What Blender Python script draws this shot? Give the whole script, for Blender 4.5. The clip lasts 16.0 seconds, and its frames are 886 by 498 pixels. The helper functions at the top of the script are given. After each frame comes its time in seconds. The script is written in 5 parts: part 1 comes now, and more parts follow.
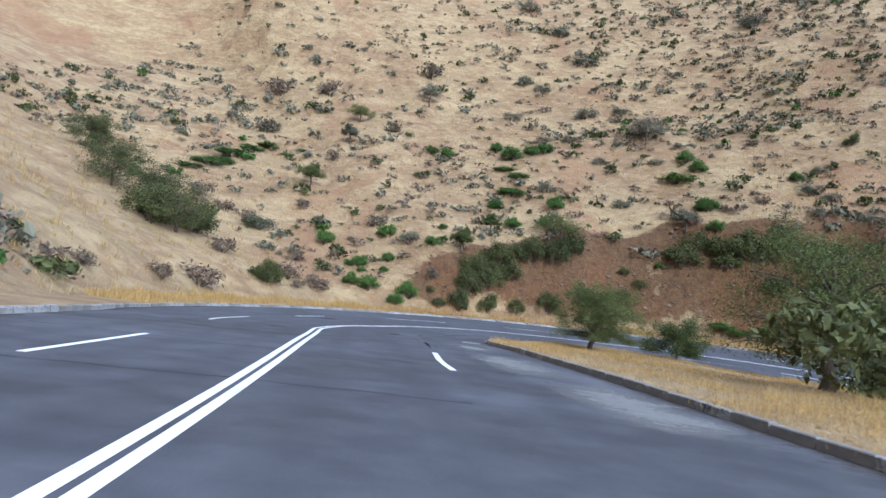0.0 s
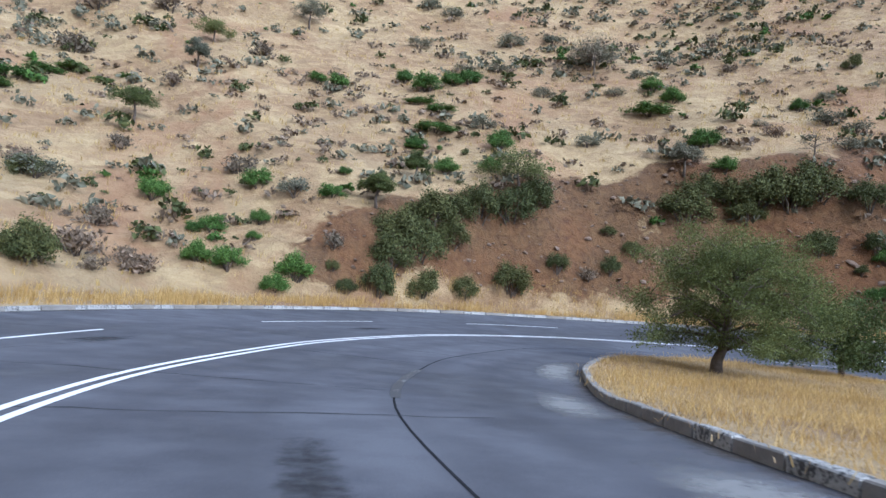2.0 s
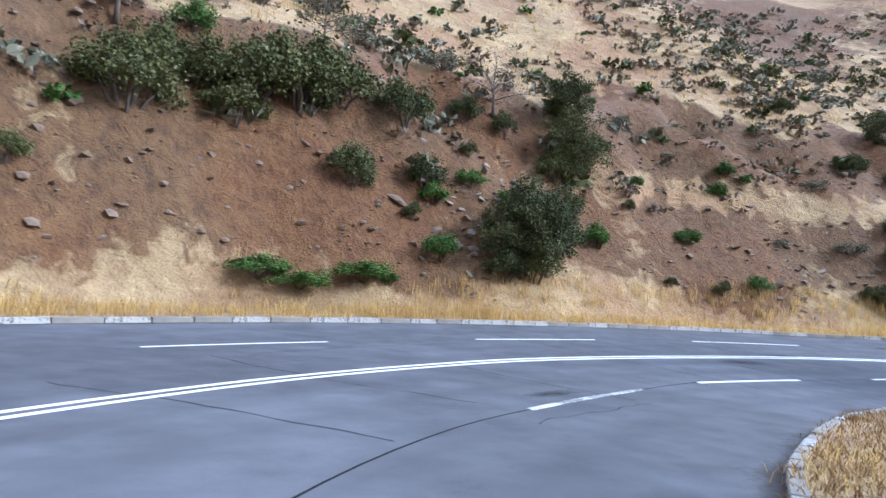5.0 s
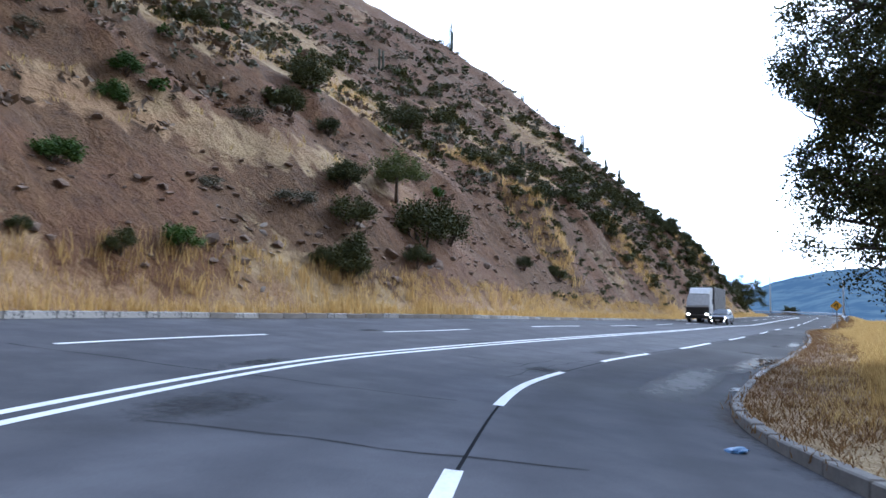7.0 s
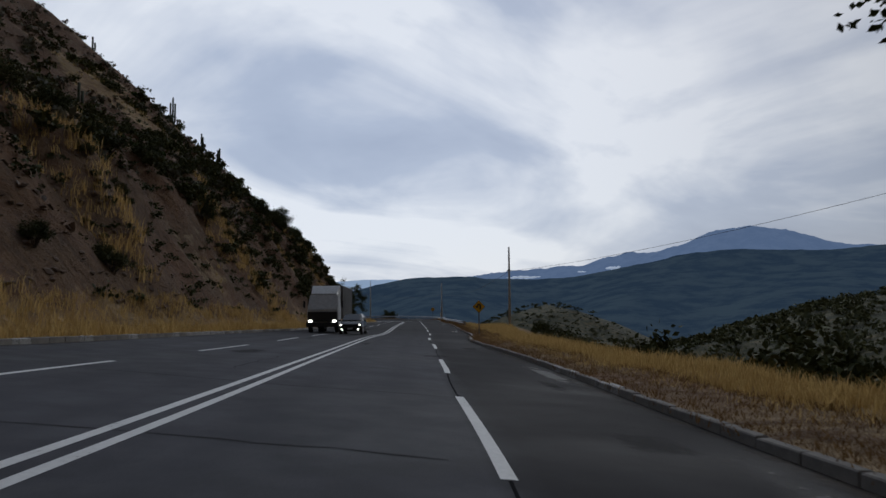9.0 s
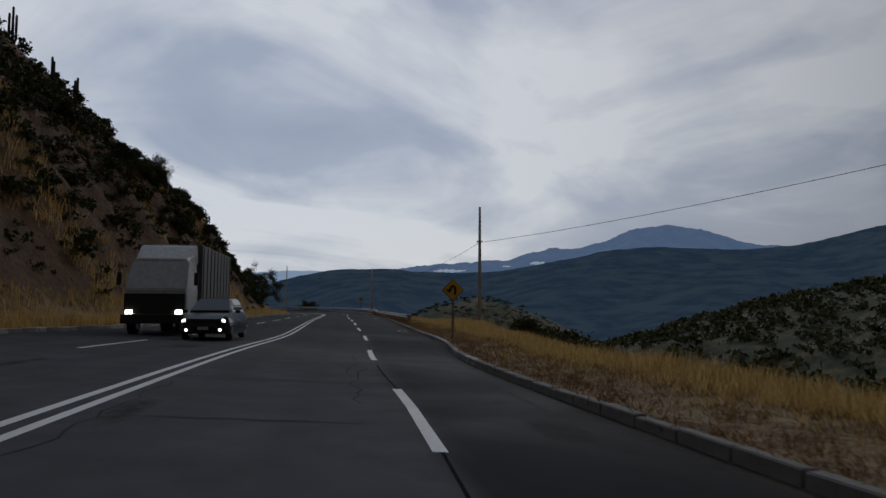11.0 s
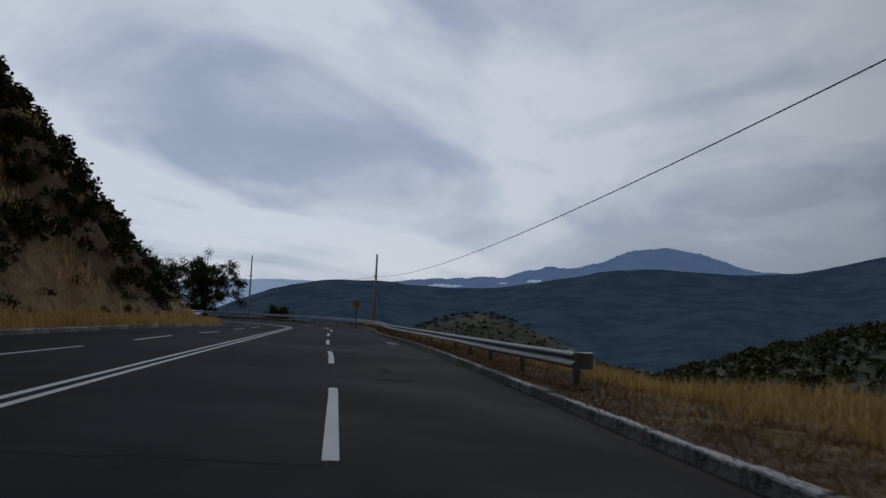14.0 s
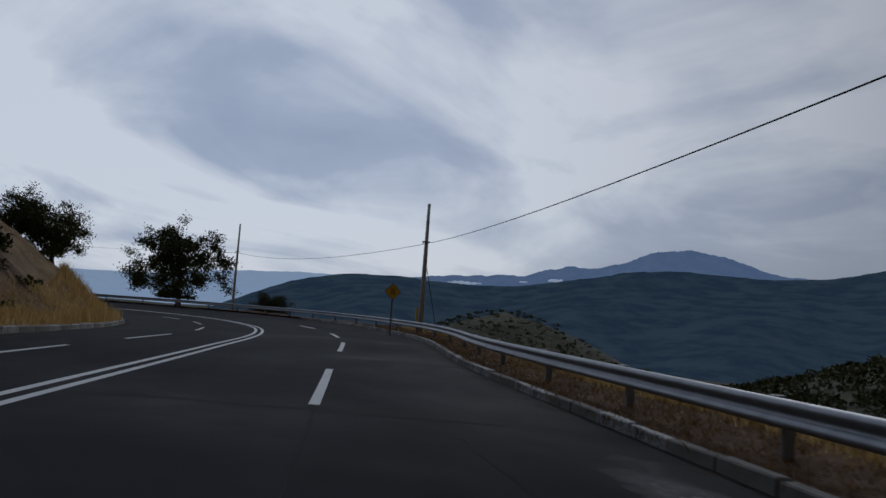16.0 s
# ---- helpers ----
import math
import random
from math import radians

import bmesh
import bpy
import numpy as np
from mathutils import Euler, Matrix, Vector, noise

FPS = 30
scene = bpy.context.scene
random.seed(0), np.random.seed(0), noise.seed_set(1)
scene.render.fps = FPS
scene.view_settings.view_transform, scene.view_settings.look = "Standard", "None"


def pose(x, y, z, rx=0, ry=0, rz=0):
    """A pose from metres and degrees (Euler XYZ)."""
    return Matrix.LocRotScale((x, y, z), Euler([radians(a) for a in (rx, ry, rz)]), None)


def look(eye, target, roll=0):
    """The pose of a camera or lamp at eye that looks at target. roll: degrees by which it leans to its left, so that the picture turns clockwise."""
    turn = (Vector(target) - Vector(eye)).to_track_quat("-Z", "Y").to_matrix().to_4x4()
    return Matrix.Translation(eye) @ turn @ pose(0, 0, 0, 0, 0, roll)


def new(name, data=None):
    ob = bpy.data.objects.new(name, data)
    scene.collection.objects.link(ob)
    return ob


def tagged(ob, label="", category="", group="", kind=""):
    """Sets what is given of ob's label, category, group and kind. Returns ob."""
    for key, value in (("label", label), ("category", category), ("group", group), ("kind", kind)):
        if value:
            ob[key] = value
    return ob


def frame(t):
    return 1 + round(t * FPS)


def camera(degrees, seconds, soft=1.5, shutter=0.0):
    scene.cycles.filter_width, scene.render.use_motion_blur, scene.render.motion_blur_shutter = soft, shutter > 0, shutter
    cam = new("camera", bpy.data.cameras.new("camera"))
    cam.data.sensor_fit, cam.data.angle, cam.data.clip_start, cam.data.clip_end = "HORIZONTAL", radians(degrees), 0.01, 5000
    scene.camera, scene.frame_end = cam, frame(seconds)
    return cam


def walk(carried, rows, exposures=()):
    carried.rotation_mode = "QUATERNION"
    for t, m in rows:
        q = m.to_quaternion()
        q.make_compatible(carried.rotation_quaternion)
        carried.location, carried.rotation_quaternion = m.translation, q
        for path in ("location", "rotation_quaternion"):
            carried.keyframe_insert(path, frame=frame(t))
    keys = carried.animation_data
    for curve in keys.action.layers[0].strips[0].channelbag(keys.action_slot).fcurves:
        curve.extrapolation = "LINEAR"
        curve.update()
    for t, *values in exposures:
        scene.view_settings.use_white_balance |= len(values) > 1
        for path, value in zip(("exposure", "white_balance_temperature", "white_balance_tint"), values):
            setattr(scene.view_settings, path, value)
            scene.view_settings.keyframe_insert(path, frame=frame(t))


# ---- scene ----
cam = camera(64.32, 16.0, shutter=0.12)
PATH = [
    (0, (-3.600, -10.068, 5.863), (-5.102, -0.190, 6.269), 6.54),
    (0.5, (-5.489, -2.290, 5.549), (-6.586, 7.639, 6.019), 5.28),
    (1, (-7.100, 4.360, 5.305), (-8.059, 14.305, 5.707), 5.69),
    (1.5, (-8.383, 10.528, 5.002), (-8.718, 20.510, 5.484), 4.73),
    (2, (-9.449, 16.169, 4.659), (-9.191, 26.160, 4.990), 4.35),
    (2.5, (-9.561, 21.472, 4.381), (-8.539, 31.414, 4.729), 3.14),
    (3, (-9.463, 26.442, 4.038), (-7.323, 36.207, 4.311), 2.77),
    (3.2, (-9.130, 28.339, 3.912), (-6.543, 37.994, 4.182), 3.38),
    (5.3, (0.338, 45.947, 3.055), (8.626, 51.502, 3.731), 1.64),
    (5.5, (1.630, 46.718, 2.932), (10.309, 51.638, 3.614), 1.59),
    (6, (5.443, 48.783, 2.818), (14.993, 51.676, 3.472), 0.78),
    (6.5, (9.946, 50.021, 2.647), (19.887, 50.884, 3.311), 0.76),
    (7, (15.033, 50.382, 2.498), (24.934, 49.140, 3.157), 0.30),
    (7.5, (20.115, 49.749, 2.405), (29.616, 46.687, 3.001), -0.37),
    (8, (25.048, 48.277, 2.183), (33.909, 43.687, 2.827), -0.89),
    (8.5, (30.449, 45.701, 2.096), (38.677, 40.078, 2.921), -1.18),
    (9, (35.538, 42.610, 2.053), (43.262, 36.305, 2.816), -0.49),
    (9.5, (40.551, 39.243, 1.976), (47.913, 32.512, 2.685), 0.43),
    (10, (45.226, 35.713, 1.809), (52.351, 28.731, 2.507), 0.85),
    (12.5, (74.029, 12.680, 0.943), (81.004, 5.544, 1.599), 0.03),
    (13, (80.376, 7.528, 0.787), (87.422, 0.468, 1.499), -0.89),
    (13.5, (86.675, 2.871, 0.643), (93.698, -4.206, 1.412), 1.39),
    (14, (93.266, -2.253, 0.493), (100.232, -9.373, 1.372), 2.63),
    (14.5, (99.696, -7.383, 0.413), (106.661, -14.503, 1.310), 3.01),
    (15, (106.399, -12.338, 0.295), (113.408, -19.417, 1.165), 3.64),
    (15.5, (112.835, -17.272, 0.181), (119.907, -24.285, 1.080), 3.97),
    (16, (119.213, -22.012, 0.125), (126.372, -28.945, 0.947), 4.18),
]
# the clip's camera opens up on the hillside and closes once the sky fills the view
walk(cam, [(t, look(eye, target, roll)) for t, eye, target, roll in PATH],
     exposures=[(0, 2.5, 5250, 10), (3.2, 2.8, 5150, 10), (5.6, 3.2, 5150, 10), (7.0, 2.4, 5150, 10), (8.0, 0.8, 5300, 10), (9.0, -0.22, 6050, 10), (10.2, -0.55, 6150, 10), (12.5, -0.58, 6000, 10), (16, -0.62, 5800, 10)])

# ---- daylight: an overcast sky with broken grey cloud, and a wide veiled sun ----
SUN_ELEVATION, SUN_ROTATION = radians(32), radians(152)
SUN_WAY = Vector((math.sin(SUN_ROTATION) * math.cos(SUN_ELEVATION), math.cos(SUN_ROTATION) * math.cos(SUN_ELEVATION), math.sin(SUN_ELEVATION)))
world = bpy.data.worlds.new("overcast_sky")
scene.world = world
world.use_nodes = True
wn, wl = world.node_tree.nodes, world.node_tree.links
wn.clear()


def wnode(kind, **values):
    node = wn.new(kind)
    for key, value in values.items():
        node.inputs[key].default_value = value
    return node


sky = wn.new("ShaderNodeTexSky")
sky.sky_type, sky.sun_disc, sky.sun_elevation, sky.sun_rotation = "NISHITA", False, SUN_ELEVATION, SUN_ROTATION
coord, split, over, lay, join = wn.new("ShaderNodeTexCoord"), wn.new("ShaderNodeSeparateXYZ"), wn.new("ShaderNodeMath"), wn.new("ShaderNodeVectorMath"), wn.new("ShaderNodeCombineXYZ")
over.operation, over.inputs[1].default_value = "ADD", 0.34
wl.new(coord.outputs["Generated"], split.inputs[0])
wl.new(split.outputs["Z"], over.inputs[0])
lay.operation = "DIVIDE"
for k in range(3):
    wl.new(over.outputs[0], join.inputs[k])
wl.new(coord.outputs["Generated"], lay.inputs[0])
wl.new(join.outputs[0], lay.inputs[1])
big, small = wnode("ShaderNodeTexNoise", Scale=0.85, Detail=6.0, Roughness=0.52, Distortion=1.1), wnode("ShaderNodeTexNoise", Scale=2.3, Detail=5.0, Roughness=0.55, Distortion=0.5)
wl.new(lay.outputs[0], big.inputs["Vector"])
wl.new(lay.outputs[0], small.inputs["Vector"])
sumup = wn.new("ShaderNodeMath")
sumup.operation, sumup.inputs[1].default_value = "MULTIPLY_ADD", 0.2
wl.new(small.outputs["Fac"], sumup.inputs[0])
wl.new(big.outputs["Fac"], sumup.inputs[2])
cloud = wn.new("ShaderNodeValToRGB")
cloud.color_ramp.elements[0].position, cloud.color_ramp.elements[0].color = 0.45, (0.43, 0.49, 0.62, 1)
cloud.color_ramp.elements[1].position, cloud.color_ramp.elements[1].color = 0.70, (1.0, 1.01, 1.03, 1)
step = cloud.color_ramp.elements.new(0.57)
step.color = (0.56, 0.62, 0.74, 1)
wl.new(sumup.outputs[0], cloud.inputs[0])
# cloud is brightest round the veiled sun
facing, shine, glow = wn.new("ShaderNodeVectorMath"), wn.new("ShaderNodeMapRange"), wn.new("ShaderNodeMix")
facing.operation, facing.inputs[1].default_value = "DOT_PRODUCT", Vector((SUN_WAY.x + 0.42, SUN_WAY.y + 0.55, 0.18)).normalized()
wl.new(coord.outputs["Generated"], facing.inputs[0])
for key, value in (("From Min", 0.0), ("From Max", 1.0), ("To Min", 0.20), ("To Max", 1.0)):
    shine.inputs[key].default_value = value
shine.interpolation_type = "SMOOTHSTEP"
wl.new(facing.outputs["Value"], shine.inputs["Value"])
glow.data_type, glow.blend_type, glow.inputs[0].default_value = "RGBA", "MULTIPLY", 1.0
wl.new(cloud.outputs[0], glow.inputs[6])
wl.new(shine.outputs[0], glow.inputs[7])
clear_sky, cloudy, veil, wout = wnode("ShaderNodeBackground", Strength=0.08), wnode("ShaderNodeBackground", Strength=0.95), wnode("ShaderNodeMixShader", Fac=0.9), wn.new("ShaderNodeOutputWorld")
wl.new(sky.outputs[0], clear_sky.inputs[0])
wl.new(glow.outputs[2], cloudy.inputs[0])
wl.new(clear_sky.outputs[0], veil.inputs[1])
wl.new(cloudy.outputs[0], veil.inputs[2])
wl.new(veil.outputs[0], wout.inputs[0])
sun = new("sun", bpy.data.lights.new("sun", "SUN"))
sun.data.energy, sun.data.angle, sun.data.color = 0.55, radians(15), (1.0, 0.95, 0.88)
sun.matrix_world = look(SUN_WAY * 200, (0, 0, 0))
# Centre line stations: x, y, z, width to the outer kerb (left), width to the inner kerb (right), cross fall to the right
ROAD = [
    (9.15, -70.08, 7.10, 6.17, 8.01, -0.018), (4.31, -49.72, 6.27, 6.16, 8.01, -0.017), (-1.53, -26.15, 5.30, 6.12, 8.02, -0.014), (-6.37, -5.27, 4.42, 6.04, 7.64, -0.014),
    (-10.11, 9.31, 3.83, 6.09, 6.88, -0.004), (-12.63, 18.47, 3.21, 7.95, 7.16, 0.002), (-14.02, 27.50, 2.65, 9.66, 7.90, 0.006), (-13.09, 35.47, 2.31, 9.10, 8.27, -0.019),
    (-10.85, 40.97, 2.24, 11.27, 7.52, 0.009), (-7.46, 45.97, 2.10, 11.33, 7.19, -0.006), (-1.93, 51.20, 1.86, 11.06, 7.55, -0.024), (4.36, 53.88, 1.72, 10.84, 7.84, -0.034),
    (10.80, 54.70, 1.66, 9.01, 7.81, -0.056), (16.84, 54.19, 1.59, 7.83, 7.26, -0.072), (26.82, 51.61, 1.34, 6.87, 7.03, -0.100), (33.52, 47.72, 1.15, 7.47, 7.14, -0.079),
    (43.39, 40.15, 0.87, 6.46, 6.97, -0.092), (56.09, 30.85, 0.43, 7.25, 7.21, -0.069), (71.69, 19.06, -0.01, 7.71, 6.16, -0.046), (81.98, 10.85, -0.36, 8.11, 7.12, -0.039),
    (89.00, 5.50, -0.52, 7.85, 6.95, -0.028), (109.25, -9.61, -0.90, 6.86, 7.50, -0.013), (124.82, -21.71, -1.12, 5.27, 7.62, -0.026), (136.32, -30.47, -1.33, 4.52, 6.59, -0.013),
    (146.26, -37.58, -1.56, 5.75, 7.33, 0.010), (156.15, -42.84, -1.75, 6.82, 7.44, 0.024), (168.05, -46.51, -1.94, 7.06, 7.47, 0.038), (179.98, -47.20, -2.09, 7.03, 7.49, 0.044),
    (190.95, -44.38, -2.21, 7.02, 7.49, 0.047), (199.95, -37.95, -2.33, 7.01, 7.50, 0.049), (205.97, -27.99, -2.46, 7.00, 7.50, 0.049), (209.01, -14.00, -2.64, 7.00, 7.50, 0.040)]


def spline(rows, step):
    """Evenly spaced rows along a smooth line through the given rows."""
    rows = np.array(rows, float)
    dense = []
    for i in range(len(rows) - 1):
        a, b, c, d = rows[max(i - 1, 0)], rows[i], rows[i + 1], rows[min(i + 2, len(rows) - 1)]
        for u in np.arange(0, 1, 0.02):
            dense.append(0.5 * (2 * b + (c - a) * u + (2 * a - 5 * b + 4 * c - d) * u * u + (3 * b - a - 3 * c + d) * u ** 3))
    dense = np.array(dense + [rows[-1]])
    run = np.r_[0, np.cumsum(np.hypot(*np.diff(dense[:, :2], axis=0).T))]
    at = np.arange(0, run[-1], step)
    return at, np.stack([np.interp(at, run, dense[:, k]) for k in range(dense.shape[1])], 1)


STATION, LINE = spline(ROAD, 0.5)
for col in (2, 3, 4, 5):
    LINE[:, col] = np.convolve(np.pad(LINE[:, col], 12, mode="edge"), np.ones(25) / 25, "valid")
AHEAD = np.gradient(LINE[:, :2], axis=0)
AHEAD /= np.linalg.norm(AHEAD, axis=1)[:, None]
RIGHT = np.stack([AHEAD[:, 1], -AHEAD[:, 0]], 1)


def on_road(s, off, up=0.0):
    """The place at station s and that many metres to the right of the centre line, up above the road's surface."""
    x, y, z, _, _, fall = (np.interp(s, STATION, LINE[:, k]) for k in range(6))
    rx, ry = np.interp(s, STATION, RIGHT[:, 0]), np.interp(s, STATION, RIGHT[:, 1])
    return np.stack(np.broadcast_arrays(x + rx * off, y + ry * off, z + fall * off + up), -1)


def edge(s, side):
    """The offset of the kerb at station s: side 1 is the inner one on the right, -1 the outer one."""
    return side * np.interp(s, STATION, LINE[:, 4 if side > 0 else 3])


def locate(x, y):
    """Station index and offset to the right for places (flat arrays)."""
    index = np.empty(len(x), int)
    for a in range(0, len(x), 20000):
        d = (x[a:a + 20000, None] - LINE[None, :, 0]) ** 2 + (y[a:a + 20000, None] - LINE[None, :, 1]) ** 2
        index[a:a + 20000] = d.argmin(1)
    dx, dy = x - LINE[index, 0], y - LINE[index, 1]
    side = np.sign(dx * RIGHT[index, 0] + dy * RIGHT[index, 1])
    return index, side * np.hypot(dx, dy)

# ---- materials ----
def material(name, rough=0.9, metal=0.0):
    m = bpy.data.materials.new(name)
    m.use_nodes = True
    b = m.node_tree.nodes["Principled BSDF"]
    b.inputs["Roughness"].default_value, b.inputs["Metallic"].default_value = rough, metal
    return m, m.node_tree.nodes, m.node_tree.links, b


def noise_at(n, l, scale, detail=4.0, rough=0.55, warp=0.0, stretch=None, source="Object"):
    t, tc = n.new("ShaderNodeTexNoise"), n.new("ShaderNodeTexCoord")
    t.inputs["Scale"].default_value, t.inputs["Detail"].default_value, t.inputs["Roughness"].default_value, t.inputs["Distortion"].default_value = scale, detail, rough, warp
    if stretch:
        mp = n.new("ShaderNodeMapping")
        mp.inputs["Scale"].default_value = stretch
        l.new(tc.outputs[source], mp.inputs[0])
        l.new(mp.outputs[0], t.inputs["Vector"])
    else:
        l.new(tc.outputs[source], t.inputs["Vector"])
    return t.outputs["Fac"]


def ramp(n, l, fac, stops):
    r = n.new("ShaderNodeValToRGB")
    e = r.color_ramp.elements
    while len(e) < len(stops):
        e.new(0.5)
    for k, (at, colour) in enumerate(stops):
        e[k].position, e[k].color = at, (*colour, 1) if len(colour) == 3 else colour
    l.new(fac, r.inputs[0])
    return r.outputs[0]


def mix(n, l, fac, a, b, how="MIX"):
    m = n.new("ShaderNodeMix")
    m.data_type, m.blend_type = "RGBA", how
    for value, slot in ((fac, 0), (a, 6), (b, 7)):
        if isinstance(value, (int, float)):
            m.inputs[slot].default_value = value
        elif isinstance(value, tuple):
            m.inputs[slot].default_value = (*value, 1)
        else:
            l.new(value, m.inputs[slot])
    return m.outputs[2]


def math2(n, l, how, a, b, clamp=False):
    m = n.new("ShaderNodeMath")
    m.operation, m.use_clamp = how, clamp
    for k, value in enumerate((a, b)):
        if isinstance(value, (int, float)):
            m.inputs[k].default_value = value
        else:
            l.new(value, m.inputs[k])
    return m.outputs[0]


def relief(n, l, b, height, strength=0.4, distance=0.05):
    k = n.new("ShaderNodeBump")
    k.inputs["Strength"].default_value, k.inputs["Distance"].default_value = strength, distance
    l.new(height, k.inputs["Height"])
    l.new(k.outputs[0], b.inputs["Normal"])


def plain(name, colour, rough=0.8, metal=0.0, vary=0.25, scale=6.0, bump=0.15):
    """A surface of one colour with grain and stains at two scales."""
    m, n, l, b = material(name, rough, metal)
    dark, light = tuple(c * (1 - vary) for c in colour), tuple(min(1, c * (1 + vary)) for c in colour)
    c = ramp(n, l, noise_at(n, l, scale), [(0.3, dark), (0.7, light)])
    fine = noise_at(n, l, scale * 14, 3.0)
    l.new(mix(n, l, 0.35, c, ramp(n, l, fine, [(0.3, dark), (0.7, light)])), b.inputs["Base Color"])
    if bump:
        relief(n, l, b, fine, bump, 0.01)
    return m


def asphalt():
    m, n, l, b = material("asphalt", 0.72)
    grain, patch, blot = noise_at(n, l, 60, 3.0), noise_at(n, l, 0.16, 5.0, 0.6, 0.6), noise_at(n, l, 1.1, 5.0)
    c = ramp(n, l, grain, [(0.36, (0.032, 0.032, 0.033)), (0.64, (0.072, 0.072, 0.076))])
    c = mix(n, l, 0.7, c, ramp(n, l, patch, [(0.40, (0.039, 0.039, 0.040)), (0.5, (0.051, 0.051, 0.055)), (0.62, (0.079, 0.079, 0.083))]))
    c = mix(n, l, 0.28, c, ramp(n, l, blot, [(0.38, (0.030, 0.030, 0.032)), (0.62, (0.084, 0.084, 0.086))]))
    worn = n.new("ShaderNodeAttribute")
    worn.attribute_name = "track"
    c = mix(n, l, math2(n, l, "MULTIPLY", worn.outputs["Fac"], math2(n, l, "MULTIPLY", blot, 0.55)), c, (0.03, 0.03, 0.032))
    # the lower road's newer mix is darker, and its dimmer light is painted in
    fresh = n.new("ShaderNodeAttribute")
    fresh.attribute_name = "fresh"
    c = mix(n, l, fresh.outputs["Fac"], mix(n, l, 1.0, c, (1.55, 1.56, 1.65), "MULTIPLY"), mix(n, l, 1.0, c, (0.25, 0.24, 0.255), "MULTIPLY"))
    l.new(c, b.inputs["Base Color"])
    l.new(ramp(n, l, patch, [(0.3, (0.68, 0.68, 0.68)), (0.65, (0.95, 0.95, 0.95))]), b.inputs["Roughness"])
    b.inputs["Specular IOR Level"].default_value = 0.08
    relief(n, l, b, grain, 0.35, 0.006)
    return m


def worn_paint(name, colour, wear):
    """Road paint through which the asphalt shows where it is worn."""
    m, n, l, b = material(name, 0.65)
    fine, broad = noise_at(n, l, 18, 5.0, 0.7), noise_at(n, l, 1.2, 4.0)
    mask = math2(n, l, "MULTIPLY_ADD", broad, 0.55)
    mask.node.inputs[2].default_value = 0.0
    total = math2(n, l, "ADD", fine, mask)
    dark = tuple(c * 0.8 for c in colour)
    c = ramp(n, l, total, [(wear, (0.045, 0.045, 0.047)), (wear + 0.07, dark), (0.95, colour)])
    l.new(c, b.inputs["Base Color"])
    relief(n, l, b, fine, 0.2, 0.004)
    return m


def road_dust(name, colour, most=0.85):
    """A thin film of pale dust that breaks up towards its edge, where the mesh's 'cover' layer runs out."""
    m, n, l, b = material(name, 0.95)
    a = n.new("ShaderNodeAttribute")
    a.attribute_name = "cover"
    grain, blot = noise_at(n, l, 7, 5.0, 0.7), noise_at(n, l, 1.0, 4.0, 0.6, 0.4, (0.5, 1.6, 1.0))
    b.inputs["Base Color"].default_value = (*colour, 1)
    total = math2(n, l, "ADD", a.outputs["Fac"], math2(n, l, "MULTIPLY", math2(n, l, "ADD", grain, blot), 1.1))
    mask = ramp(n, l, math2(n, l, "SUBTRACT", total, 1.1), [(0.25, (0, 0, 0)), (0.95, (most, most, most))])
    clear, blend = n.new("ShaderNodeBsdfTransparent"), n.new("ShaderNodeMixShader")
    l.new(mask, blend.inputs[0])
    l.new(clear.outputs[0], blend.inputs[1])
    l.new(b.outputs[0], blend.inputs[2])
    l.new(blend.outputs[0], n["Material Output"].inputs["Surface"])
    return m


